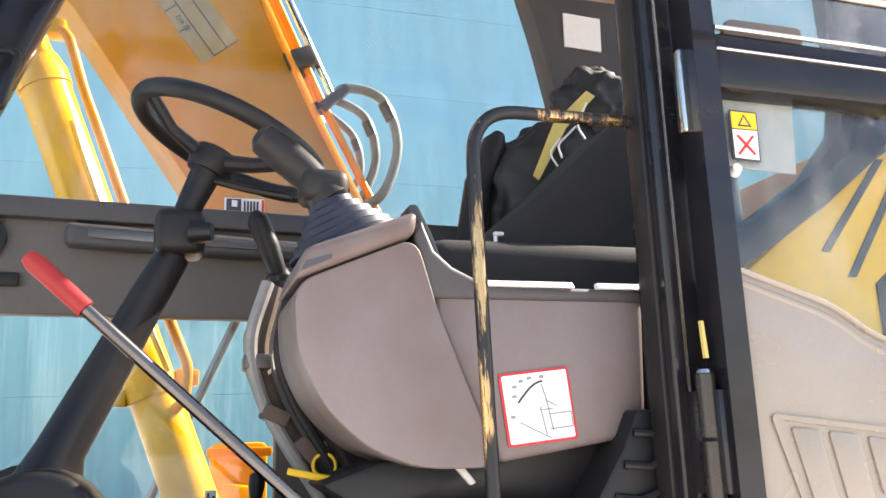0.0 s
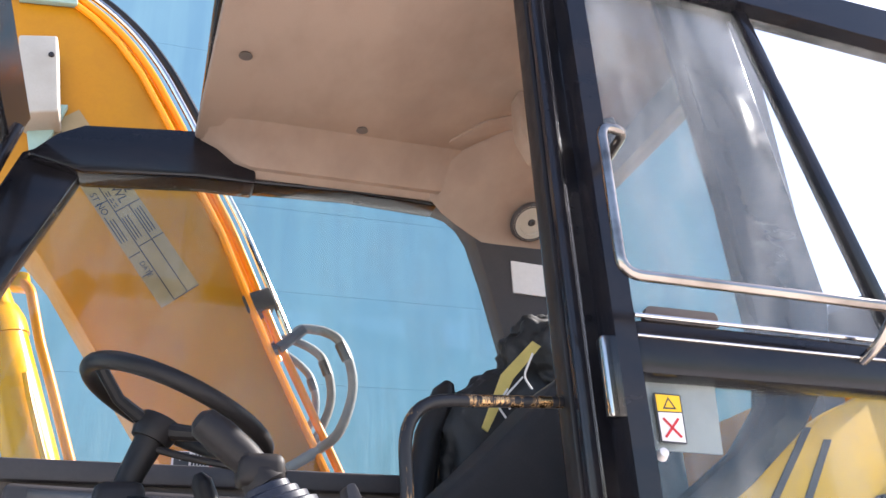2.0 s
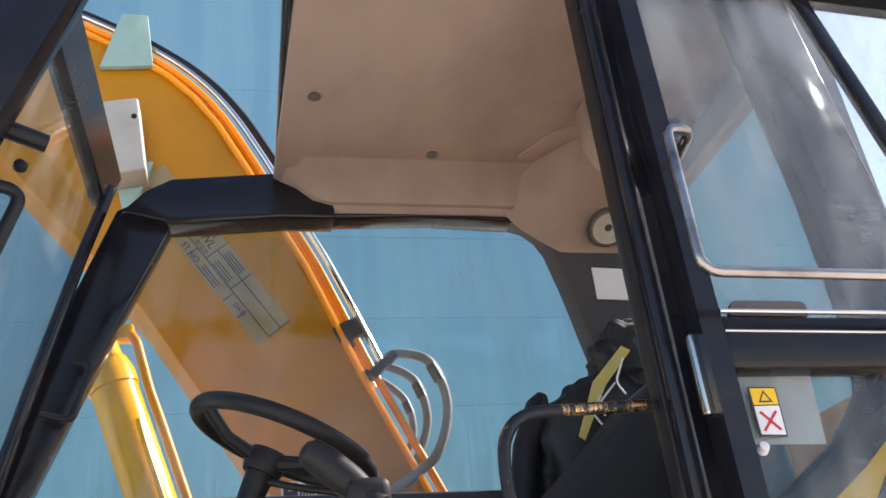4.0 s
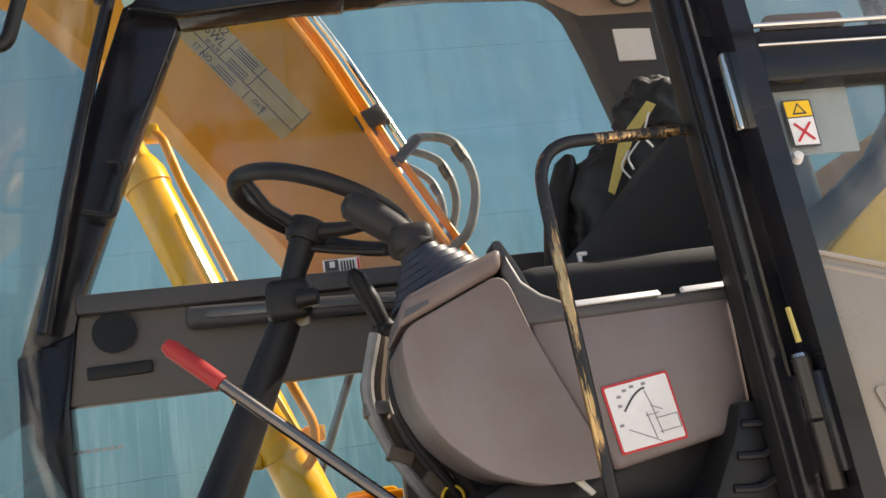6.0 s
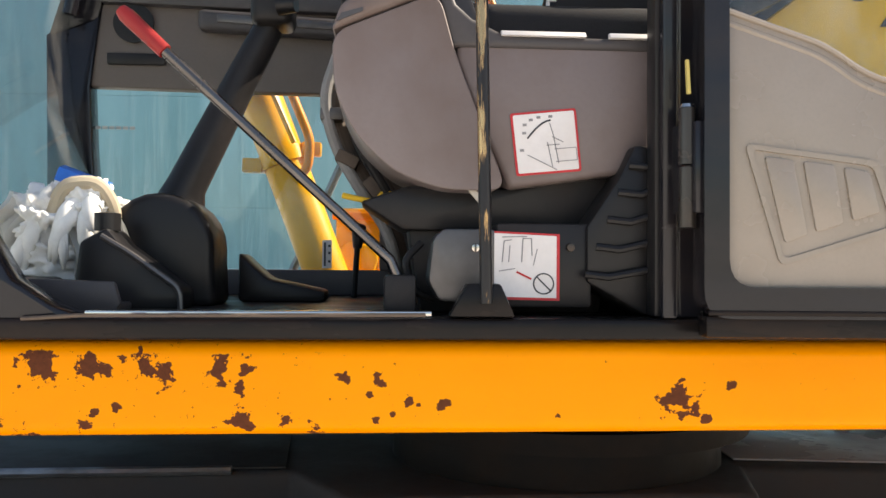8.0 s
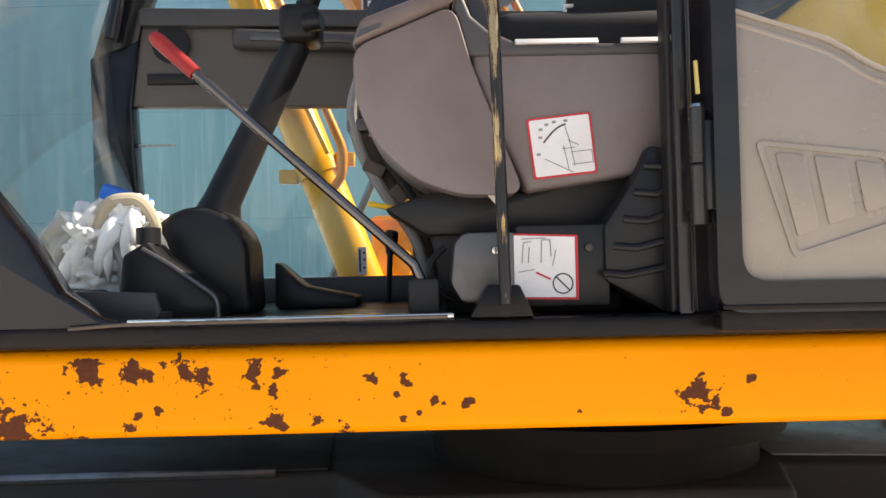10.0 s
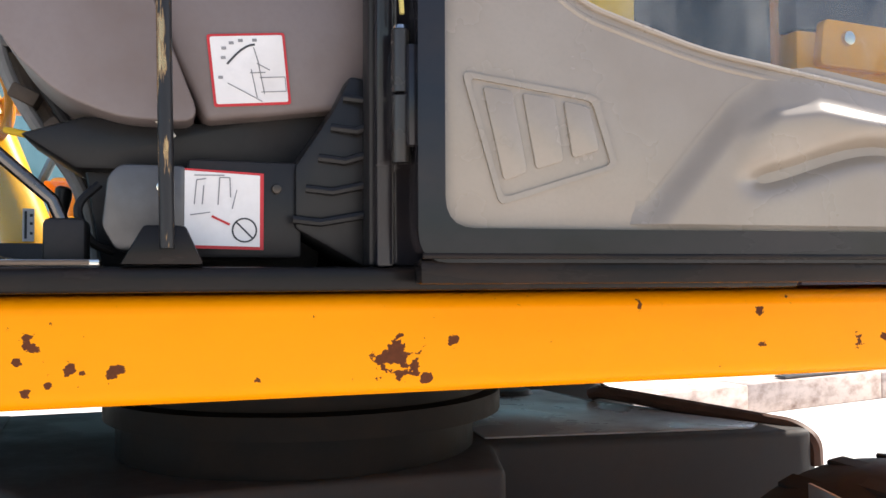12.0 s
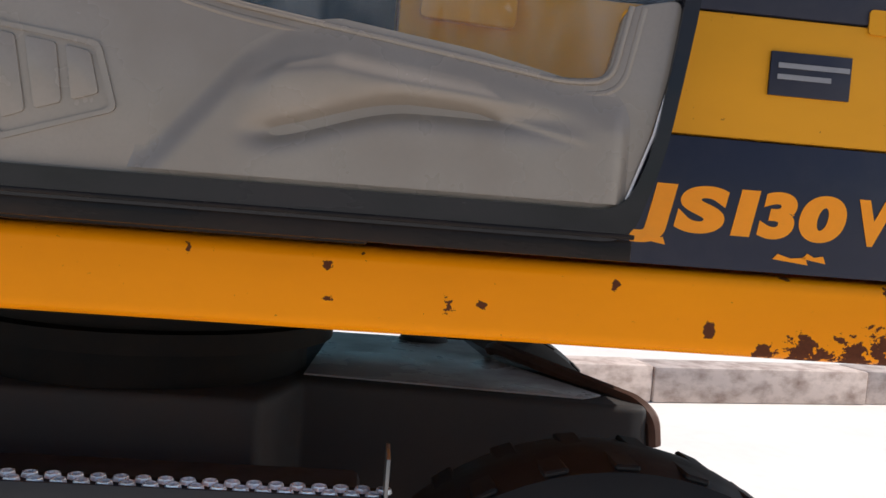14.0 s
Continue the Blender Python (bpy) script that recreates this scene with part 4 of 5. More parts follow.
part("tray_side", prism([(-1.06, 1.37), (-0.9, 1.366), (-0.89, 1.38), (-0.9, 1.415), (-1.03, 1.42)], 0.2, 0.215, "y", 0.004), M["trimdark"], mat)
part("tray_base", box(-1.05, -0.9, 0.216, 0.3, 1.367, 1.38, 0.004), M["trimdark"], mat)
lever = thing("control_lever", "long chromed lever with a red plastic grip", "lever", (-0.47, 0.15, 1.4))
part("rod", tube([(-0.805, 0.115, 1.757), (-0.47, 0.14, 1.452), (-0.452, 0.14, 1.41)], 0.0085), M["rod"], lever)
part("grip", tube([(-0.872, 0.122, 1.82), (-0.864, 0.122, 1.812), (-0.805, 0.115, 1.757)], [0.009, 0.0125, 0.0115]), M["red"], lever)

rail = thing("grab_rail", "black grab rail with orange reflections put into its colour", "handrail", (-0.34, 0.06, 1.37))
# the orange streaks on this bar are reflections painted into the material
part("bar", tube(smooth_path([(-0.333, 0.05, 1.39), (-0.346, 0.052, 2.022), (-0.08, 0.1, 2.044)], 0.075, 8), 0.0093, 14), M["streakrail"], rail)
part("foot_bracket", prism([(-0.387, 1.37), (-0.29, 1.37), (-0.312, 1.418), (-0.36, 1.418)], 0.05, 0.09, "y", 0.004), M["sill"], rail)

# ---- console details ----
def flat(name, pts, y, mat_key, parent, thick=0.0012, label=""):
    return part(name, prism(pts, y - thick, y, "y"), M[mat_key], parent, label)

def stroke(name, pts, y, w, mat_key, parent):
    """A printed line of width w through (x, z) points."""
    b = bmesh.new()
    for (xa, za), (xb, zb) in zip(pts, pts[1:]):
        d = Vector((xb - xa, zb - za)).normalized() * (w / 2)
        prism([(xa - d.y, za + d.x), (xb - d.y, zb + d.x), (xb + d.y, zb - d.x), (xa + d.y, za - d.x)], y - 0.0008, y, "y", 0, 2, b)
    return part(name, b, M[mat_key], parent)

L1 = [Vector(p) for p in ((-0.285, 1.682), (-0.181, 1.693), (-0.171, 1.594), (-0.274, 1.584))]
def on(u, v):
    a, b = L1[0].lerp(L1[1], u), L1[3].lerp(L1[2], u)
    q = a.lerp(b, v)
    return (q.x, q.y)
lab = flat("instruction_label", rounded_poly([on(0, 0), on(0, 1), on(1, 1), on(1, 0)], 0.004, 3), 0.1535, "redprint", con, 0.0012, "white pictogram label with a red border")
flat("label_field", rounded_poly([on(0.035, 0.035), on(0.035, 0.965), on(0.965, 0.965), on(0.965, 0.035)], 0.003, 3), 0.1521, "label", lab, 0.0008)
arc = [on(0.22 + 0.38 * k / 6, 0.42 - 0.26 * math.sin(math.pi / 2 * k / 6)) for k in range(7)]
stroke("label_arc", arc, 0.1511, 0.0028, "ink", lab)
for pts in ([(0.58, 0.2), (0.62, 0.4), (0.66, 0.85)], [(0.52, 0.5), (0.56, 0.9)], [(0.2, 0.68), (0.62, 0.95)], [(0.62, 0.62), (0.95, 0.62), (0.95, 0.82), (0.62, 0.82)], [(0.5, 0.55), (0.7, 0.55)], [(0.6, 0.42), (0.76, 0.52)]):
    stroke("label_line", [on(*p) for p in pts], 0.1511, 0.0012, "greyprint", lab)
for u, v in ((0.2, 0.2), (0.3, 0.13), (0.42, 0.1), (0.6, 0.1), (0.12, 0.6), (0.18, 0.33)):
    stroke("label_mark", [on(u - 0.03, v), on(u + 0.03, v)], 0.1511, 0.004, "greyprint", lab)

# bellows and joystick
AXB = Vector((-0.36, 0.0, 0.93)).normalized()
BC = Vector((-0.474, 0.24, 1.872))
prof = []
for i in range(6):
    r, h = 0.086 - 0.0105 * i, 0.004 + 0.0125 * i
    prof += [(r, h), (r - 0.001, h + 0.005), (r - 0.010, h + 0.0085)]
boot = part("bellows_boot", lathe([(0.0, 0.0)] + prof + [(0.026, 0.082), (0.0, 0.084)], BC, AXB, 36), M["boot"], con, "blue-black pleated rubber boot")
part("joystick_neck", tube([(-0.498, 0.243, 1.94), (-0.515, 0.246, 1.965)], [0.034, 0.03], 16), M["matte"], con)
part("joystick_rest", box(-0.543, -0.474, 0.215, 0.285, 1.936, 1.985, 0.016, 3), M["matte"], con)
part("joystick_grip", tube([(-0.508, 0.247, 1.96), (-0.535, 0.25, 1.985), (-0.57, 0.253, 2.015), (-0.595, 0.255, 2.034), (-0.603, 0.256, 2.04)], [0.022, 0.026, 0.027, 0.024, 0.013], 18), M["matte"], con)
part("release_handle", prism(rounded_poly([(-0.375, 1.95), (-0.36, 1.953), (-0.335, 1.9), (-0.315, 1.84), (-0.355, 1.84)], 0.012), 0.27, 0.32, "y", 0.006), M["trimdark"], con)
part("collar_slot", prism([(-0.555, 1.815), (-0.515, 1.832), (-0.515, 1.838), (-0.548, 1.828)], 0.1335, 0.136, "y"), M["ink"], con)
part("under_pan", prism([(-0.52, 1.545), (-0.45, 1.5), (-0.1, 1.5), (-0.08, 1.62), (-0.29, 1.57), (-0.44, 1.572)], 0.2, 0.34, "y", 0.008), M["matte"], con)
part("cable", tube(smooth_path([(-0.55, 0.29, 1.562), (-0.52, 0.28, 1.555), (-0.47, 0.27, 1.545), (-0.42, 0.28, 1.55)], 0.02), 0.005, 8), M["warnyellow"], con, "yellow cable")
part("tie_tag", prism([(-0.352, 1.563), (-0.338, 1.562), (-0.322, 1.542), (-0.33, 1.538)], 0.15, 0.158, "y", 0.002), M["cream"], con)
part("support_arm", prism([(-0.45, 1.56), (-0.42, 1.366), (-0.12, 1.366), (-0.1, 1.56)], 0.23, 0.33, "y", 0.01), M["matte"], con)

rcon = thing("far_console", "dark glossy control console on the boom side of the seat", "console", (-0.4, 0.8, 1.6))
part("shell", prism(rounded_poly([(-0.575, 1.85), (-0.57, 1.75), (-0.525, 1.66), (-0.455, 1.61), (-0.15, 1.6), (-0.1, 1.8), (-0.45, 1.83), (-0.5, 1.87)], 0.03), 0.74, 0.92, "y", 0.025, 4), M["wallgrey"], rcon)
part("bellows", lathe([(0.0, 0.0)] + [(0.05 - 0.004 * k + (0.006 if k % 2 else 0.0), 0.012 * k) for k in range(8)] + [(0.02, 0.1), (0.0, 0.1)], (-0.5, 0.78, 1.85), (-0.15, 0, 1), 24), M["matte"], rcon)
part("lever_grip", tube([(-0.515, 0.77, 1.94), (-0.535, 0.76, 1.99), (-0.56, 0.755, 2.045), (-0.568, 0.755, 2.062)], [0.017, 0.022, 0.022, 0.01], 14), M["matte"], rcon)
part("stand", box(-0.42, -0.2, 0.76, 0.9, 1.366, 1.61, 0.01), M["matte"], rcon)
part("cable_loom", tube(smooth_path([(-0.5, 0.72, 1.84), (-0.53, 0.7, 1.72), (-0.48, 0.7, 1.62), (-0.4, 0.72, 1.5), (-0.38, 0.74, 1.37)], 0.04), 0.016, 12), M["loom"], rcon, "brown cable loom")

lowbox = thing("switch_box", "grey steel box with a pictogram label under the console", "box", (-0.35, 0.2, 1.366))
part("steel_cover", prism(rounded_poly([(-0.412, 1.42), (-0.395, 1.39), (-0.31, 1.385), (-0.31, 1.5), (-0.39, 1.5), (-0.405, 1.485)], 0.008), 0.125, 0.3, "y", 0.004), M["steel"], lowbox)
part("black_cover", box(-0.308, -0.16, 0.128, 0.3, 1.38, 1.51, 0.006), M["matte"], lowbox)
lab2 = flat("prohibition_label", [(-0.312, 1.393), (-0.211, 1.391), (-0.211, 1.493), (-0.312, 1.497)], 0.127, "redprint", lowbox, 0.0012, "white label with a red border and a prohibition sign")
flat("label_field", [(-0.312, 1.397), (-0.216, 1.395), (-0.216, 1.49), (-0.312, 1.494)], 0.1256, "label", lab2, 0.0008)
cx, cz = -0.236, 1.417
stroke("ring_sign", [(cx + 0.0155 * math.cos(2 * math.pi * k / 20), cz + 0.0155 * math.sin(2 * math.pi * k / 20)) for k in range(21)], 0.1246, 0.0022, "ink", lab2)
stroke("slash", [(cx - 0.011, cz + 0.011), (cx + 0.011, cz - 0.011)], 0.1246, 0.0022, "ink", lab2)
stroke("pointer", [(-0.278, 1.435), (-0.255, 1.424)], 0.1246, 0.003, "redprint", lab2)
for pts in (((-0.3, 1.45), (-0.297, 1.482), (-0.285, 1.484)), ((-0.27, 1.45), (-0.268, 1.486), (-0.255, 1.486), (-0.254, 1.46)), ((-0.252, 1.445), (-0.246, 1.47)), ((-0.305, 1.436), (-0.28, 1.44)), ((-0.29, 1.45), (-0.288, 1.475)), ((-0.3, 1.488), (-0.262, 1.489))):
    stroke("drawing_line", list(pts), 0.1246, 0.0014, "greyprint", lab2)
for x, z in ((-0.341, 1.471), (-0.194, 1.473)):
    part("bolt", lathe([(0.0, 0.0), (0.007, 0.0), (0.006, 0.004), (0.0, 0.005)], (x, 0.124 if x < -0.3 else 0.127, z), (0, -1, 0), 12), M["chrome" if x < -0.3 else "pin"], lowbox)
part("loose_cable", tube(smooth_path([(-0.42, 0.2, 1.48), (-0.45, 0.19, 1.45), (-0.43, 0.19, 1.4), (-0.4, 0.2, 1.39)], 0.02), 0.006, 8), M["matte"], lowbox)
part("pivot_block", box(-0.48, -0.43, 0.125, 0.2, 1.366, 1.43, 0.008), M["matte"], lever)

loom = thing("cable_bundle", "tangled brown and grey cables beside the console", "cables", (-0.5, 0.5, 1.37))
for k, (x, y, r, key) in enumerate(((-0.585, 0.46, 0.011, "hose"), (-0.57, 0.5, 0.014, "loom"), (-0.55, 0.44, 0.009, "matte"), (-0.56, 0.53, 0.012, "hose"), (-0.535, 0.47, 0.008, "loom"))):
    part("cable", tube(smooth_path([(x + 0.02, y, 1.86), (x - 0.012 + 0.004 * k, y - 0.01, 1.76 - 0.01 * k), (x + 0.01 + 0.006 * k, y, 1.67), (x + 0.06 + 0.012 * k, y - 0.01 * (k % 2), 1.585 - 0.008 * k), (x + 0.12, y + 0.02, 1.5), (x + 0.14, y + 0.03, 1.37)], 0.05, 5), r, 10), M[key], loom)
for k, (x, z) in enumerate(((-0.58, 1.73), (-0.55, 1.645), (-0.5, 1.59))):
    part("cable_clip", moved(box(-0.022, 0.022, -0.03, 0.03, -0.012, 0.012, 0.004), Matrix.Translation((x, 0.475, z)) @ Matrix.Rotation(radians(25 * k), 4, "Y")), M["loom" if k else "steel"], loom)
part("tie_loop", ring((-0.475, 0.44, 1.565), (0.3, 1, 0.2), 0.018, 0.003, 20, 6), M["warnyellow"], loom, "yellow cable tie")

sill_lever = thing("small_floor_lever", "short black floor lever with a knob", "lever", (-0.545, 0.9, 1.366))
part("stem", tube([(-0.55, 0.9, 1.366), (-0.543, 0.9, 1.49)], 0.007, 8), M["matte"], sill_lever)
part("knob", tube([(-0.543, 0.9, 1.485), (-0.54, 0.9, 1.52), (-0.538, 0.9, 1.54), (-0.537, 0.9, 1.545)], [0.011, 0.017, 0.017, 0.011], 12), M["matte"], sill_lever)
tag = thing("window_tag", "small white tag with black marks on the lower window", "label", (-0.58, 1.04, 1.46))
flat("tag_plate", [(-0.637, 1.436), (-0.613, 1.436), (-0.613, 1.509), (-0.637, 1.509)], 1.047, "label", tag)
flat("tag_bar", [(-0.633, 1.442), (-0.628, 1.442), (-0.628, 1.503), (-0.633, 1.503)], 1.0455, "ink", tag, 0.0008)
for f in (0.2, 0.5, 0.75):
    z = 1.436 + 0.073 * f
    flat("tag_mark", [(-0.622, z), (-0.616, z), (-0.616, z + 0.006), (-0.622, z + 0.006)], 1.0455, "ink", tag, 0.0008)
red_tag = thing("window_sticker", "small white and red printed sticker on the side window", "label", (-0.55, 1.04, 2.19))
SX, SZ, SW, SH = -0.614, 2.131, 0.093, 0.044
def spot(u, v):
    return (SX + SW * u, SZ + SH * v)
def block(name, u0, u1, v0, v1, key, y=1.0455):
    flat(name, [spot(u0, v0), spot(u1, v0), spot(u1, v1), spot(u0, v1)], y, key, red_tag, 0.0008)
block("sticker_field", 0.0, 1.0, 0.0, 1.0, "label", 1.047)
block("sticker_block", 0.05, 0.42, 0.08, 0.95, "ink")
block("sticker_figure", 0.18, 0.32, 0.5, 0.85, "label", 1.0438)
for i in range(5):
    block("sticker_bar", 0.48 + i * 0.08, 0.53 + i * 0.08, 0.25, 0.85, "ink")
block("sticker_edge", 0.93, 0.99, 0.05, 0.95, "redprint")

wprint = thing("window_print", "faded white print on the lower window", "label", (-1.213, 1.045, 1.786))
for i in range(6):
    x = -1.213 + 0.0170 * i
    flat("print_bar", [(x, 1.786), (x + 0.0128, 1.786), (x + 0.0128, 1.794), (x, 1.794)], 1.047, "board", wprint)

# rags and gloves heaped behind the windscreen
rags = thing("rag_heap", "heap of white cotton rags and gloves in sunlight", "rags", (-1.05, 0.45, 1.42))
for k, (c, sz) in enumerate((((-1.06, 0.5, 1.46), (0.1, 0.1, 0.06)), ((-1.1, 0.44, 1.52), (0.05, 0.06, 0.05)), ((-1.02, 0.44, 1.54), (0.05, 0.05, 0.045)), ((-1.0, 0.46, 1.49), (0.05, 0.05, 0.05)))):
    part("rag", lumpy(c, sz, 11 + k, 0.42, 2.4, 5, 0.25), M["rag"], rags, "", False, 180)
random.seed(9)
for k in range(12):
    x, z = -1.0 - 0.017 * (k % 6) + random.uniform(-0.008, 0.008), 1.565 - 0.022 * (k // 6) - 0.006 * (k % 6)
    lean = random.uniform(-0.055, -0.015) if k % 3 else random.uniform(0.0, 0.02)
    pts = smooth_path([(x, 0.43, z), (x + lean * 0.3, 0.385 - 0.008 * (k // 6), z - 0.012), (x + lean * 0.7, 0.375, z - 0.05), (x + lean, 0.385, z - 0.085 - 0.02 * random.random())], 0.03, 4)
    m = len(pts) - 1
    r0 = random.uniform(0.0125, 0.0165)
    b = tube(pts, [r0 * (0.8 + 0.25 * math.sin(2.6 * q / m + k)) * (1.0 if q < m - 1 else (0.8 if q < m else 0.35)) for q in range(m + 1)], 10)
    part("glove_finger", b, M["rag"], rags, "", False, 180)
for k in range(6):
    x, z = -1.13 + 0.028 * k + random.uniform(-0.01, 0.01), 1.57 - 0.012 * (k % 5)
    lean, length, w = random.uniform(-0.5, 0.5), random.uniform(0.07, 0.13), random.uniform(0.012, 0.02)
    b = bmesh.new()
    rows = []
    for q in range(9):
        f = q / 8
        cx, cy, cz = x + lean * length * f + 0.008 * math.sin(6 * f + k), 0.4 - 0.02 * math.sin(math.pi * f) + 0.006 * (k % 3), z - length * f
        rows.append([b.verts.new((cx + w * s, cy + 0.01 * abs(s) - 0.006 * math.cos(9 * s + k), cz + w * s * lean * 0.4)) for s in (-1, -0.5, 0, 0.5, 1)])
    for r0, r1 in zip(rows, rows[1:]):
        for q in range(4):
            b.faces.new((r0[q], r0[q + 1], r1[q + 1], r1[q]))
    bmesh.ops.solidify(b, geom=b.faces[:], thickness=0.003)
    part("rag_strip", b, M["rag"], rags, "", False, 60)
part("glove_cuff", tube(smooth_path([(-1.07, 0.4, 1.53), (-1.05, 0.39, 1.585), (-0.99, 0.4, 1.59), (-0.965, 0.41, 1.545), (-0.97, 0.42, 1.5)], 0.03, 5), 0.013, 10), M["leather"], rags, "tan glove cuff")
carton = thing("carton", "small blue and white carton on the rags", "box", (-1.05, 0.5, 1.56))
part("carton_body", moved(box(-0.045, 0.045, -0.03, 0.03, -0.025, 0.025, 0.002), pose(-1.045, 0.47, 1.585, 10, 20, 15)), M["rag"], carton)
part("carton_band", moved(box(-0.046, 0.046, -0.031, 0.031, 0.0, 0.026, 0.002), pose(-1.045, 0.47, 1.585, 10, 20, 15)), M["blue"], carton, "blue printed band")

# ---- cab details ----
for y in (0.3, 0.62):
    part("lining_button", lathe([(0.0, 0.0), (0.014, 0.0), (0.016, 0.004), (0.0, 0.005)], ((-0.546, 0.592, 2.999) if y < 0.5 else (-0.21, 0.82, 2.999)), (0, 0, -1), 16), M["wallgrey"], cab)
b = bmesh.new()
rows = []
for i in range(13):
    f = i / 12
    x = 0.03 + 0.47 * f
    drop = min(1.0, f / 0.34) ** 0.7
    rows.append([b.verts.new(p) for p in ((x, 0.99 - 0.29 * drop, 3.001), (x, 0.99 - 0.15 * drop, 2.998 - 0.078 * drop), (x, 0.985, 2.93 - 0.115 * drop), (x, 0.995, 2.92 - 0.13 * drop), (x, 0.998, 3.02), (x, 0.8, 3.02))])
for p, q in zip(rows, rows[1:]):
    for k in range(6):
        b.faces.new((p[k], q[k], q[(k + 1) % 6], p[(k + 1) % 6]))
b.faces.new(rows[0])
b.faces.new(rows[-1][::-1])
part("corner_lining", b, M["lining"], cab, "", False, 50)
part("duct_recess", prism(rounded_poly([(0.03, 0.82), (0.1, 0.69), (0.25, 0.6), (0.3, 0.66), (0.16, 0.72), (0.07, 0.84)], 0.03), 2.994, 3.001, "z", 0.002), M["lining"], cab)
part("coat_hook", prism(rounded_poly([(0.13, 3.0), (0.2, 3.0), (0.19, 2.83), (0.165, 2.8), (0.13, 2.87)], 0.015), 0.55, 0.6, "y", 0.008), M["lining"], cab)
part("roof_speaker_cone", lathe([(0.0, 0.0), (0.006, 0.004), (0.012, 0.0)], (0.322, 0.929, 2.838), (0, -0.587, -0.81), 10), M["ink"], cab)
part("roof_speaker_ring", ring((0.322, 0.932, 2.842), (0, -0.587, -0.81), 0.053, 0.011, 32, 8), M["trimdark"], cab)
for z0, z1 in ((1.5, 1.585), (1.59, 1.67)):
    part("door_hinge", tube([(-0.05, 0.02, z0), (-0.05, 0.02, z1)], 0.0125, 14), M["pin"], cab)
part("hinge_cap", lathe([(0.0, 0.0), (0.012, 0.0), (0.01, 0.005), (0.0, 0.006)], (-0.05, 0.02, 1.671), (0, 0, 1), 12), M["chrome"], cab)
part("upper_hinge", prism(rounded(-0.048, -0.018, 2.0, 2.125, 0.006), 0.012, 0.03, "y", 0.003), M["chrome"], cab)
part("yellow_tie", prism([(-0.053, 1.69), (-0.048, 1.69), (-0.051, 1.738), (-0.055, 1.738)], 0.01, 0.016, "y"), M["gold"], cab, "yellow plastic tie")
part("latch_block", prism(rounded_poly([(0.01, 2.53), (0.05, 2.55), (0.06, 2.5), (0.045, 2.47), (0.01, 2.47)], 0.008), 0.03, 0.08, "y", 0.005), M["matte"], cab)
part("hinge_web", prism([(-0.045, 0.0), (-0.03, 0.0), (-0.03, 0.06), (-0.06, 0.06)], 1.52, 1.65, "z", 0.003), M["black"], cab)
part("belt_vent", prism([(-0.9, 2.05), (-0.42, 2.03), (-0.42, 2.048), (-0.9, 2.07)], 0.98, 0.986, "y", 0.002), M["steel"], cab)

# ---- door details (door's own axes: along, outward, up) ----
def ridge(u):
    pts = ((0.28, 1.425), (0.41, 1.575), (0.47, 1.612), (0.54, 1.622), (0.73, 1.594), (0.9, 1.556), (0.95, 1.55))
    for (a, za), (b, zb) in zip(pts, pts[1:]):
        if u <= b:
            return za + (zb - za) * max(0.0, (u - a) / (b - a))
    return pts[-1][1]
def sstep(a, b, x):
    t = min(1.0, max(0.0, (x - a) / (b - a)))
    return t * t * (3 - 2 * t)
b = bmesh.new()
NU, NZ = 90, 46
grid = []
for i in range(NU + 1):
    u = 0.25 + (0.965 - 0.25) * i / NU
    row = []
    zmax = ridge(u) + 0.03
    lo = 1.424
    right = 0.952 + max(0.0, (zmax - 1.42)) * 0.2
    for k in range(NZ + 1):
        z = lo + (max(zmax, lo + 0.004) - lo) * k / NZ
        d = ridge(u) - z
        h = 0.017 * sstep(-0.026, 0.034, d)
        crease = 1.482 + 0.05 * sstep(0.42, 0.65, u) - 0.012 * sstep(0.7, 0.95, u)
        inside = sstep(0.4, 0.47, u) * (1 - sstep(0.76, 0.92, u))
        h += inside * 0.012 * sstep(0.02, 0.045, d) * (1 - sstep(0.05, max(0.06, ridge(u) - crease), d))
        h -= inside * 0.022 * math.exp(-((z - crease - 0.004) / 0.016) ** 2)
        fade = sstep(0.0, 0.04, 0.965 - u) * sstep(0.25, 0.27, u)
        row.append(b.verts.new((u, 0.0035 - (h + 0.004) * fade, z)))
    grid.append(row)
for p, q in zip(grid, grid[1:]):
    for k in range(NZ):
        b.faces.new((p[k], q[k], q[k + 1], p[k + 1]))
part("armrest_moulding", b, M["panel"], panel, "", True, 60)
EM = rounded_poly([(0.024, 1.618), (0.074, 1.446), (0.24, 1.5), (0.211, 1.594)], 0.012)
EMI = rounded_poly([(0.034, 1.61), (0.079, 1.456), (0.23, 1.503), (0.203, 1.587)], 0.01)
part("raised_badge_edge", framed(EM, EMI, -0.0035, 0.001), M["panel"], panel, "", True)
for pts in ([(0.052, 1.6), (0.092, 1.595), (0.112, 1.49), (0.08, 1.478)], [(0.106, 1.594), (0.15, 1.588), (0.162, 1.506), (0.124, 1.494)], [(0.163, 1.586), (0.198, 1.579), (0.213, 1.522), (0.175, 1.51)]):
    part("raised_badge_block", prism(rounded_poly(pts, 0.006, 3), -0.0035, 0.002, "y", 0.0012), M["panel"], panel, "", True)
part("panel_lip", tube(smooth_path([(0.0, -0.001, 1.806), (0.139, -0.001, 1.757), (0.195, -0.001, 1.716), (0.37, -0.001, 1.664), (0.63, -0.001, 1.624), (0.86, -0.001, 1.589), (0.922, -0.001, 1.594), (0.942, -0.001, 1.7)], 0.05, 4), 0.0045, 8), M["panel"], panel, "", True)
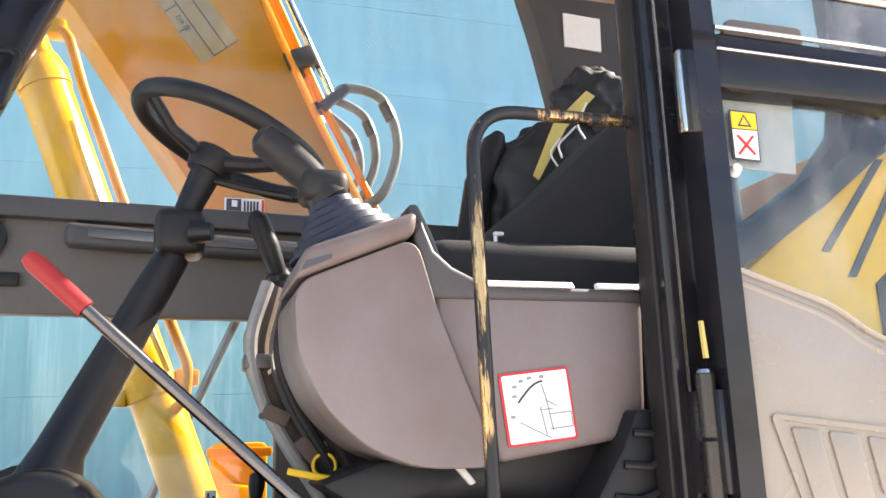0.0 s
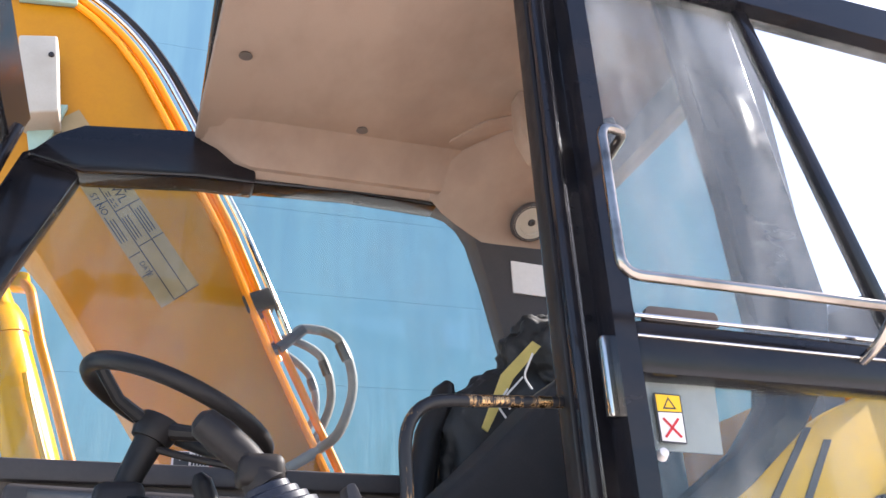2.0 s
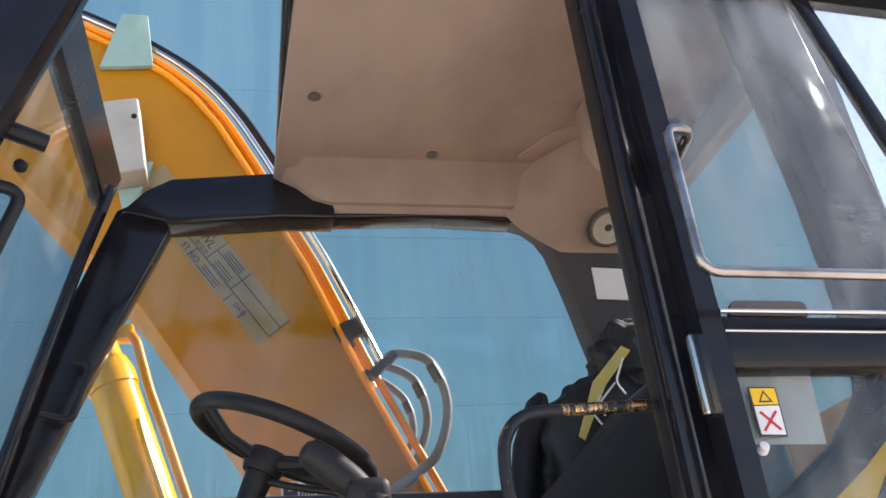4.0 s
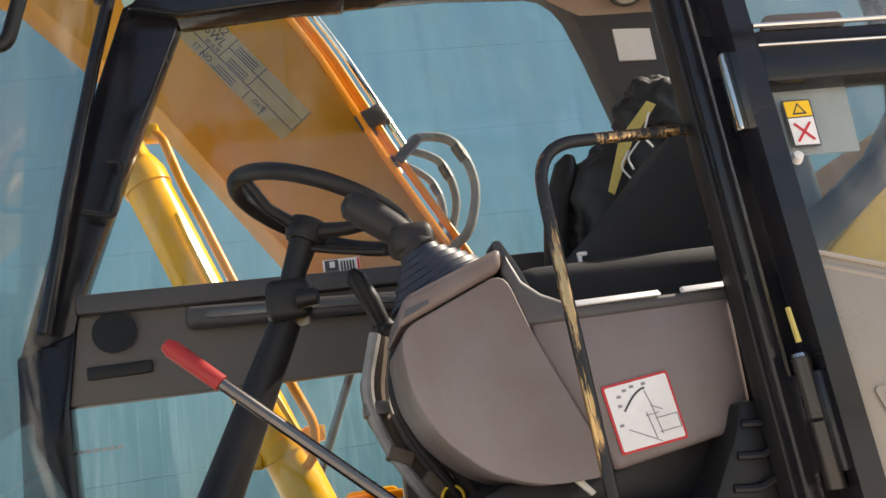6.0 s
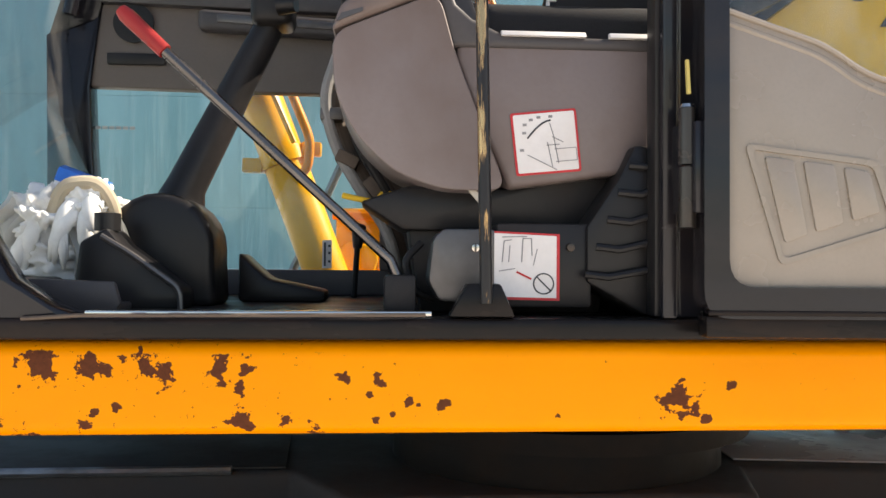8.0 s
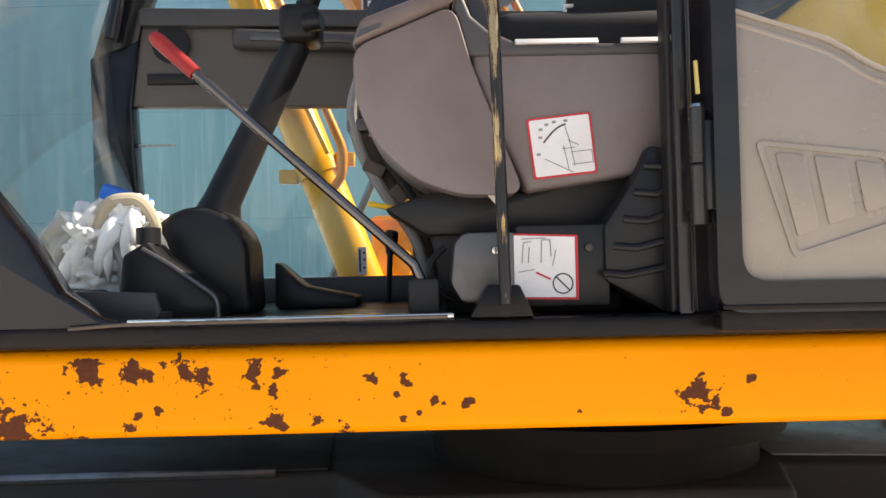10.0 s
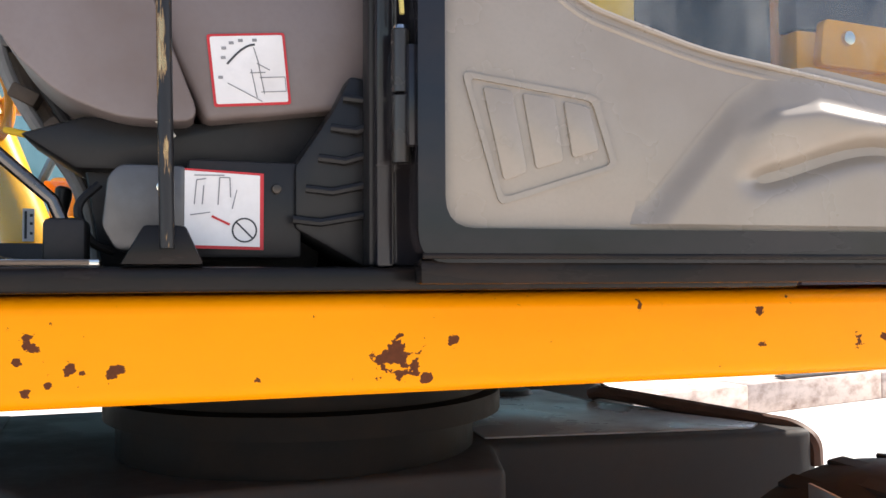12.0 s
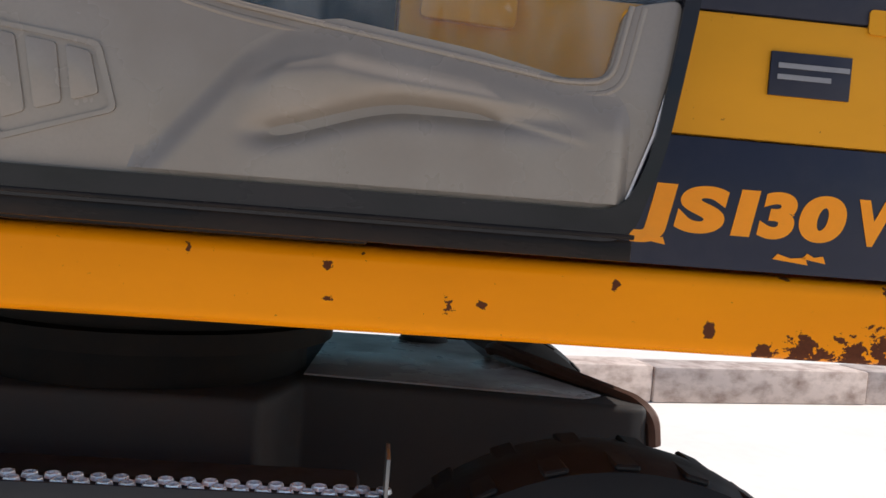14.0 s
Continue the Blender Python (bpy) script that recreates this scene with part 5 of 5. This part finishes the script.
part("glass_surround", tube(smooth_path([(0.0, 0.004, 1.79), (0.136, 0.004, 1.741), (0.19, 0.004, 1.7), (0.366, 0.004, 1.648), (0.628, 0.004, 1.608), (0.862, 0.004, 1.572), (0.938, 0.004, 1.58), (0.96, 0.004, 1.7)], 0.06, 5), 0.0062, 10), M["panel"], panel, "", True)
part("edge_seal", tube([(0.954, -0.003, 1.425), (0.987, -0.003, 1.525), (1.006, -0.003, 1.613), (1.017, -0.003, 1.716)], 0.0022, 8), M["label"], door, "pale worn rubber edge seal", True)
part("bottom_channel", prism([(-0.03, 1.345), (0.97, 1.345), (0.97, 1.376), (-0.03, 1.376)], -0.004, 0.04, "y", 0.004), M["sill"], door, "", True)
part("channel_lip", box(-0.03, 0.97, -0.016, -0.006, 1.377, 1.384, 0.002), M["sill"], door, "", True)
part("grab_bar", tube(smooth_path([(0.0, -0.01, 2.43), (-0.004, -0.08, 2.432), (-0.048, -0.088, 2.432), (-0.05, -0.088, 2.18), (0.2, -0.088, 2.165), (0.405, -0.088, 2.152), (0.395, -0.045, 2.11), (0.385, 0.0, 2.09)], 0.03, 6), 0.0085, 12), M["darkchrome"], door, "chromed grab bar", True)
brd = part("paper_board", prism([(0.018, 1.958), (0.13, 1.952), (0.138, 2.065), (0.022, 2.062)], 0.028, 0.031, "y"), M["board"], door, "pale grey board behind the glass", True)
stk = part("warning_sticker", prism(rounded_poly([(0.026, 1.966), (0.068, 1.963), (0.07, 2.037), (0.026, 2.04)], 0.003, 3), 0.0165, 0.0175, "y"), M["ink"], door, "black edged yellow and white warning sticker", True)
part("sticker_top", prism([(0.0285, 2.012), (0.067, 2.011), (0.0672, 2.035), (0.0287, 2.037)], 0.0155, 0.0163, "y"), M["warnyellow"], stk, "", True)
part("sticker_bottom", prism([(0.0285, 1.9685), (0.0655, 1.966), (0.0668, 2.009), (0.0285, 2.01)], 0.0155, 0.0163, "y"), M["label"], stk, "", True)
part("warning_triangle", framed([(0.037, 2.015), (0.059, 2.0145), (0.048, 2.033)], [(0.0405, 2.0172), (0.0555, 2.0168), (0.048, 2.0295)], 0.0148, 0.0154), M["ink"], stk, "", True)
for pts in ([(0.033, 1.974), (0.036, 1.972), (0.061, 2.0), (0.058, 2.002)], [(0.061, 1.974), (0.058, 1.972), (0.033, 2.0), (0.036, 2.002)]):
    part("sticker_cross", prism(pts, 0.0146 if pts[0][0] < 0.05 else 0.0138, 0.0154 if pts[0][0] < 0.05 else 0.0145, "y"), M["redprint"], stk, "", True)
part("door_clip", lathe([(0.0, 0.0), (0.009, 0.0), (0.007, 0.012), (0.0, 0.014)], (0.02, 0.012, 1.945), (0, -1, 0.3), 12), M["label"], door, "white plastic clip", True)

# ---- boom, pipes and cylinder ----
boom = thing("excavator_boom", "yellow excavator boom with hydraulic pipes and hoses", "boom", (0.2, 2.14, 1.32))
face = [(0.35, 1.75), (0.12, 2.18), (-0.024, 2.46), (-0.257, 2.9), (-0.479, 3.37), (-0.6, 3.58), (-0.72, 3.81), (-0.87, 4.06), (-0.98, 4.2), (-1.1, 4.31), (-1.3, 4.44), (-1.6, 4.58), (-2.6, 4.85), (-2.7, 4.3), (-1.75, 3.85), (-1.12, 3.17), (-0.675, 2.54), (-0.25, 1.9), (0.0, 1.6), (0.3, 1.55)]
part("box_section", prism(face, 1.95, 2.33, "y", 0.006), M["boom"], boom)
part("foot_bracket", prism([(0.0, 1.32), (0.5, 1.32), (0.4, 1.8), (0.15, 1.85)], 1.88, 1.945, "y", 0.01), M["yellow"], boom)
part("foot_bracket", prism([(0.0, 1.32), (0.5, 1.32), (0.4, 1.8), (0.15, 1.85)], 2.335, 2.4, "y", 0.01), M["yellow"], boom)
edge = [(x, z) for x, z in face[1:13]]
def along(off, y, pts=edge):
    out = []
    for k, (x, z) in enumerate(pts):
        a, c = pts[max(0, k - 1)], pts[min(len(pts) - 1, k + 1)]
        d = Vector((c[0] - a[0], c[1] - a[1])).normalized()
        out.append((x + d.y * off, y, z - d.x * off))
    return out
part("edge_flange", tube(along(-0.02, 1.94), 0.014, 8), M["yellow"], boom)
part("pipe", tube(smooth_path(along(0.035, 1.97), 0.08, 3), 0.016, 12), M["yellow"], boom, "yellow hydraulic pipe")
part("pipe", tube(smooth_path(along(0.05, 2.06)[2:], 0.08, 3), 0.02, 12), M["cylinder"], boom, "yellow hydraulic pipe")
part("pipe", tube(smooth_path(along(0.06, 2.18)[2:], 0.08, 3), 0.02, 12), M["cylinder"], boom, "yellow hydraulic pipe")
part("grey_pipe", tube(smooth_path(along(0.085, 1.98)[2:], 0.1, 3), 0.014, 10), M["chrome"], boom, "bare metal pipe")
part("black_hose", tube(smooth_path(along(0.13, 2.02)[4:], 0.1, 3), 0.02, 10), M["matte"], boom, "black hose")
for (x, z) in ((-0.335, 3.08), (-0.62, 3.64)):
    part("pipe_clamp", moved(box(-0.04, 0.04, -0.02, 0.12, -0.045, 0.07, 0.012), Matrix.Translation((x, 1.95, z)) @ Matrix.Rotation(radians(64), 4, "Y")), M["trimdark"], boom, "dark pipe clamp")
for k, (dx, dy, rr) in enumerate(((0.0, 0.0, 0.019), (-0.045, 0.05, 0.017), (-0.075, 0.1, 0.015))):
    s_ = 1.0 - 0.22 * k
    pts = [(-0.2 + dx, 1.95 + dy, 2.93), (-0.145 + dx, 1.94 + dy, 2.985 - 0.03 * k), (-0.01 + dx * 1.2, 1.93 + dy, 2.95 - 0.06 * k), (0.052 + dx * 1.6, 1.93 + dy, 2.78 - 0.04 * k), (0.01 + dx * 1.5, 1.93 + dy, 2.6), (-0.07 + dx, 1.94 + dy, 2.52), (-0.19 + dx, 1.95 + dy, 2.44)]
    part("hose", tube(flowing(pts, 6), rr, 12), M["hose"], boom, "dusty grey hydraulic hose")
    part("hose_end", tube([(-0.235 + dx, 1.95 + dy, 2.9), (-0.145 + dx, 1.94 + dy, 2.985 - 0.03 * k)], rr * 1.15, 8), M["steel"], boom)
    part("hose_sleeve", tube([(-0.005 + dx * 1.2, 1.93 + dy, 2.935 - 0.06 * k), (0.028 + dx * 1.4, 1.93 + dy, 2.87 - 0.05 * k)], rr * 1.18, 10), M["steel"], boom)
part("lamp_bracket", prism([(-1.4, 4.3), (-1.178, 4.33), (-1.227, 4.62), (-1.34, 4.62)], 1.915, 1.945, "y", 0.004), M["green"], boom, "pale green painted bracket")
part("lamp_bracket", prism([(-1.29, 3.8), (-1.13, 3.82), (-1.168, 3.66), (-1.223, 3.56)], 1.915, 1.945, "y", 0.004), M["green"], boom, "pale green painted bracket")
lamp = part("work_lamp_housing", prism([(-1.335, 4.02), (-1.2, 4.05), (-1.135, 3.70), (-1.265, 3.666)], 1.79, 1.94, "y", 0.01, 3), M["cream"], boom, "cream painted steel lamp housing")
part("housing_screw", lathe([(0.0, 0.0), (0.012, 0.0), (0.01, 0.006), (0.0, 0.007)], (-1.205, 1.789, 3.95), (0, -1, 0), 12), M["pin"], lamp)
# load plate on the boom's side
O, U, V = Vector((-0.676, 3.015)), Vector((0.122, 0.111)), Vector((-0.43, 0.56))
def dec(u, v):
    q = O + U * u + V * v
    return (q.x, q.y)
decal = part("load_plate", prism([dec(0, 0), dec(1, 0), dec(1, 1.25), dec(0, 1.25)], 1.9475, 1.9495, "y"), M["decal"], boom, "pale yellow printed load plate")
def dline(a, b_):
    stroke("plate_line", [dec(*a), dec(*b_)], 1.9472, 0.004, "ink", decal)
for u, v0, v1 in ((0.34, 0.0, 1.25), (0.69, 0.0, 0.6)):
    dline((u, v0), (u, v1))
for v, u0, u1 in ((0.36, 0.34, 1.0), (0.6, 0.34, 1.0), (0.2, 0.02, 0.3), (0.33, 0.02, 0.3), (0.68, 0.02, 0.34), (0.0, 0.34, 1.0)):
    dline((u0, v), (u1, v))
for u in (0.75, 0.82, 0.89):
    dline((u, 0.4), (u, 0.56)), dline((u - 0.36, 0.4), (u - 0.36, 0.55))
def words(text, u, v, size):
    c = bpy.data.curves.new("lettering", "FONT")
    c.body, c.size, c.extrude = text, size, 0.0006
    c.materials.append(M["ink"])
    ob = new("lettering", c)
    p = O + U * u + V * v
    d = -V.normalized()
    m = Matrix(((d.x, -d.y, 0, p.x), (0, 0, -1, 1.9465), (d.y, d.x, 0, p.y), (0, 0, 0, 1)))
    ob.parent = decal
    ob.matrix_basis = m
    WORLD[ob.name] = m
words("CR2", 0.8, 0.8, 0.052)
words("SWL", 0.55, 0.775, 0.052)
words("ST NO", 0.06, 0.76, 0.036)
random.seed(21)
for u in (0.4, 0.46):
    v = 0.62
    while v < 0.7:
        w = random.uniform(0.015, 0.04)
        dline((u, v), (u, v + w))
        v += w + 0.012
for u in (0.06, 0.13, 0.2):
    dline((u, 0.42), (u, 0.42 + random.uniform(0.1, 0.2)))
words("DATE", 0.14, 0.28, 0.028)

def refit(ob, scale, roll, shift):
    """Sizes and tips a whole built thing about the cab's cross axis."""
    ob.matrix_basis = Matrix.Translation(shift) @ Matrix.Rotation(radians(roll), 4, "Y") @ Matrix.Scale(scale, 4) @ ob.matrix_basis
refit(boom, 0.8003, 1.5515, (-0.1973, 1.43 - 0.8003 * 1.95, 0.2592))

cyl = thing("boom_cylinder", "bright yellow hydraulic lift cylinder", "cylinder", (-0.55, 1.5, 1.32))
A, B = Vector((-1.1, 1.5, 2.66)), Vector((-0.56, 1.5, 1.38))
ax = (B - A).normalized()
part("barrel", tube([A, A.lerp(B, 0.3), B], 0.068, 32), M["cylinder"], cyl)
part("gland", tube([A - ax * 0.06, A - ax * 0.015, A + ax * 0.03], [0.062, 0.074, 0.074], 28), M["cylinder"], cyl)
part("head", tube([A - ax * 0.13, A - ax * 0.055], [0.05, 0.056], 24), M["cylinder"], cyl)
part("rod", tube([A - ax * 0.3, A - ax * 0.12], 0.036, 20), M["chrome"], cyl, "chromed piston rod")
Cc = A.lerp(B, (2.66 - 1.81) / (2.66 - 1.38))
part("clamp_band", tube([Cc - ax * 0.022, Cc + ax * 0.022], 0.076, 28), M["cylinder"], cyl)
for sx in (-1, 1):
    part("clamp_lug", moved(box(-0.03, 0.03, -0.02, 0.02, -0.022, 0.022, 0.005), Matrix.Translation(Cc + Vector((sx * 0.09, -0.02, -sx * -0.03)))), M["cylinder"], cyl)
part("feed_pipe", tube(smooth_path([(-1.07, 1.42, 2.79), (-1.03, 1.4, 2.76), (-0.975, 1.4, 2.6), (-0.932, 1.4, 2.5), (-0.838, 1.4, 2.27), (-0.65, 1.4, 1.86), (-0.655, 1.42, 1.78), (-0.68, 1.44, 1.75)], 0.03, 4), 0.014, 12), M["yellow"], cyl, "yellow feed pipe")
part("thin_pipe", tube(smooth_path([(-1.0, 1.43, 2.52), (-0.975, 1.42, 2.45), (-0.88, 1.42, 2.22), (-0.7, 1.42, 1.85)], 0.03, 4), 0.009, 10), M["cylinder"], cyl)
part("pipe_elbow", box(-1.09, -1.04, 1.4, 1.46, 2.76, 2.81, 0.01), M["cylinder"], cyl)
part("cylinder_foot", prism([(-0.575, 1.32), (-0.575, 1.5), (-0.54, 1.56), (-0.44, 1.55), (-0.43, 1.5), (-0.45, 1.44), (-0.4, 1.32)], 1.56, 1.66, "y", 0.012), M["cylinder"], cyl)
part("foot_pin", tube([(-0.5, 1.5, 1.4), (-0.5, 1.7, 1.4)], 0.05, 20), M["cylinder"], cyl)
part("foot_block", box(-0.72, -0.4, 1.42, 1.6, 1.32, 1.42, 0.01), M["yellow"], cyl)
refit(cyl, 0.8941, 1.941, (-0.155, 1.24 - 0.8941 * 1.5, 0.1035))

stay = thing("deck_stay", "thin grey steel stay on the far deck", "stay", (-0.820, 1.75, 1.32))
part("stay_rod", tube([(-0.461, 1.75, 2.161), (-0.66, 1.75, 1.711), (-0.833, 1.75, 1.32)], 0.014, 10), M["galv"], stay)
bracket = thing("yellow_bracket", "bright yellow steel bracket on the deck", "bracket", (-0.548, 1.37, 1.32))
part("bracket_plate", prism(rounded_poly([(-0.618, 1.322), (-0.478, 1.322), (-0.478, 1.611), (-0.618, 1.611)], 0.02), 1.32, 1.44, "y", 0.008, 2), M["cylinder"], bracket)
part("bracket_flange", box(-0.628, -0.468, 1.302, 1.316, 1.576, 1.599, 0.004), M["yellow"], bracket)

# hood seen through the rear window
part("hood_front", prism(rounded_poly([(0.14, 1.34), (0.9, 1.34), (0.9, 1.8), (0.69, 1.98), (0.46, 2.1), (0.14, 2.16)], 0.08), 0.575, 0.62, "x", 0.02, 3), M["yellow"], body)
for y in (0.3, 0.42, 0.54):
    part("hood_groove", prism([(y, 1.6), (y + 0.012, 1.6), (y + 0.05, 2.03), (y + 0.038, 2.03)], 0.568, 0.5765, "x"), M["rear_yellow"], body)
part("air_cleaner", tube([(0.95, 0.45, 2.1), (0.95, 0.45, 2.38), (0.95, 0.45, 2.42)], [0.17, 0.17, 0.12], 28), M["trimdark"], body)

cowl = rounded_poly([(0.085, 1.345), (0.085, 1.8), (0.12, 1.835), (0.24, 1.925), (0.333, 1.985), (0.45, 2.06), (0.6, 2.12), (0.618, 2.12), (0.618, 1.345)], 0.03)
part("side_cowl", prism(cowl, 0.135, 0.165, "y", 0.006), M["cowlyellow"], body, "yellow side cowl with grooves")
for (xa, za), (xb, zb) in (((0.405, 2.033), (0.27, 1.87)), ((0.442, 2.013), (0.315, 1.83))):
    part("cowl_groove", prism([(xa - 0.008, za), (xa + 0.008, za), (xb + 0.008, zb), (xb - 0.008, zb)], 0.1325, 0.136, "y"), M["trimdark"], body)
part("cowl_grille", prism([(0.36 + 0.0, 1.5), (0.36, 1.82), (0.44, 1.885), (0.52, 1.92), (0.615, 1.935), (0.615, 1.5)], 0.1318, 0.136, "y", 0.001), M["matte"], body, "black grille patch")
part("side_latch", prism(rounded_poly([(0.65, 1.69), (0.8, 1.685), (0.8, 1.76), (0.66, 1.765)], 0.012), 0.06, 0.078, "y", 0.003), M["rear_yellow"], body, "yellow latch plate")
part("latch_bolt", lathe([(0.0, 0.0), (0.013, 0.0), (0.011, 0.006), (0.0, 0.008)], (0.705, 0.06, 1.735), (0, -1, 0), 14), M["chrome"], body)

# ---- quayside odds and ends ----
bol = thing("striped_bollard", "yellow and black striped steel bollard on the quay", "bollard", (15.01, 12.84, GROUND))
for k in range(8):
    part("band", tube([(15.01, 12.84, GROUND + 0.14 * k), (15.01, 12.84, GROUND + 0.14 * (k + 1))], 0.11, 20), M["postyellow" if k % 2 else "matte"], bol)
part("cap", lathe([(0.0, 0.03), (0.08, 0.02), (0.11, 0.0), (0.0, 0.0)], (15.01, 12.84, GROUND + 1.12), (0, 0, 1), 20), M["matte"], bol)
stone = thing("stone", "small loose stone on the paving", "stone", (7.68, 6.63, GROUND))
part("stone_body", lumpy((7.68, 6.63, GROUND + 0.03), (0.09, 0.06, 0.04), 4, 0.3, 2.0, 3), M["concrete"], stone)
truck = thing("flatbed_truck", "distant white and dark flatbed truck parked on the quay", "truck", (27.5, 18.0, GROUND))
part("cab_body", prism(rounded_poly([(25.8, 0.75), (28.0, 0.75), (28.0, 2.3), (27.6, 2.9), (26.0, 2.9), (25.7, 1.8)], 0.15), 17.0, 19.0, "y", 0.05), M["white"], truck)
part("chassis_rail", box(25.6, 34.0, 17.2, 18.8, 0.55, 0.8, 0.03), M["chassis"], truck)
part("flat_bed", box(28.3, 34.0, 16.9, 19.1, 0.9, 1.05, 0.02), M["steel"], truck)
for x in (26.4, 30.5, 32.0):
    part("truck_tyre", lathe([(0.2, -0.15), (0.5, -0.16), (0.53, -0.1), (0.53, 0.1), (0.5, 0.16), (0.2, 0.15)], (x, 17.15, GROUND + 0.53), (0, 1, 0), 24), M["rubber"], truck)
part("truck_window", box(26.2, 27.4, 16.98, 17.0, 1.9, 2.6, 0.004), M["navy"], truck)
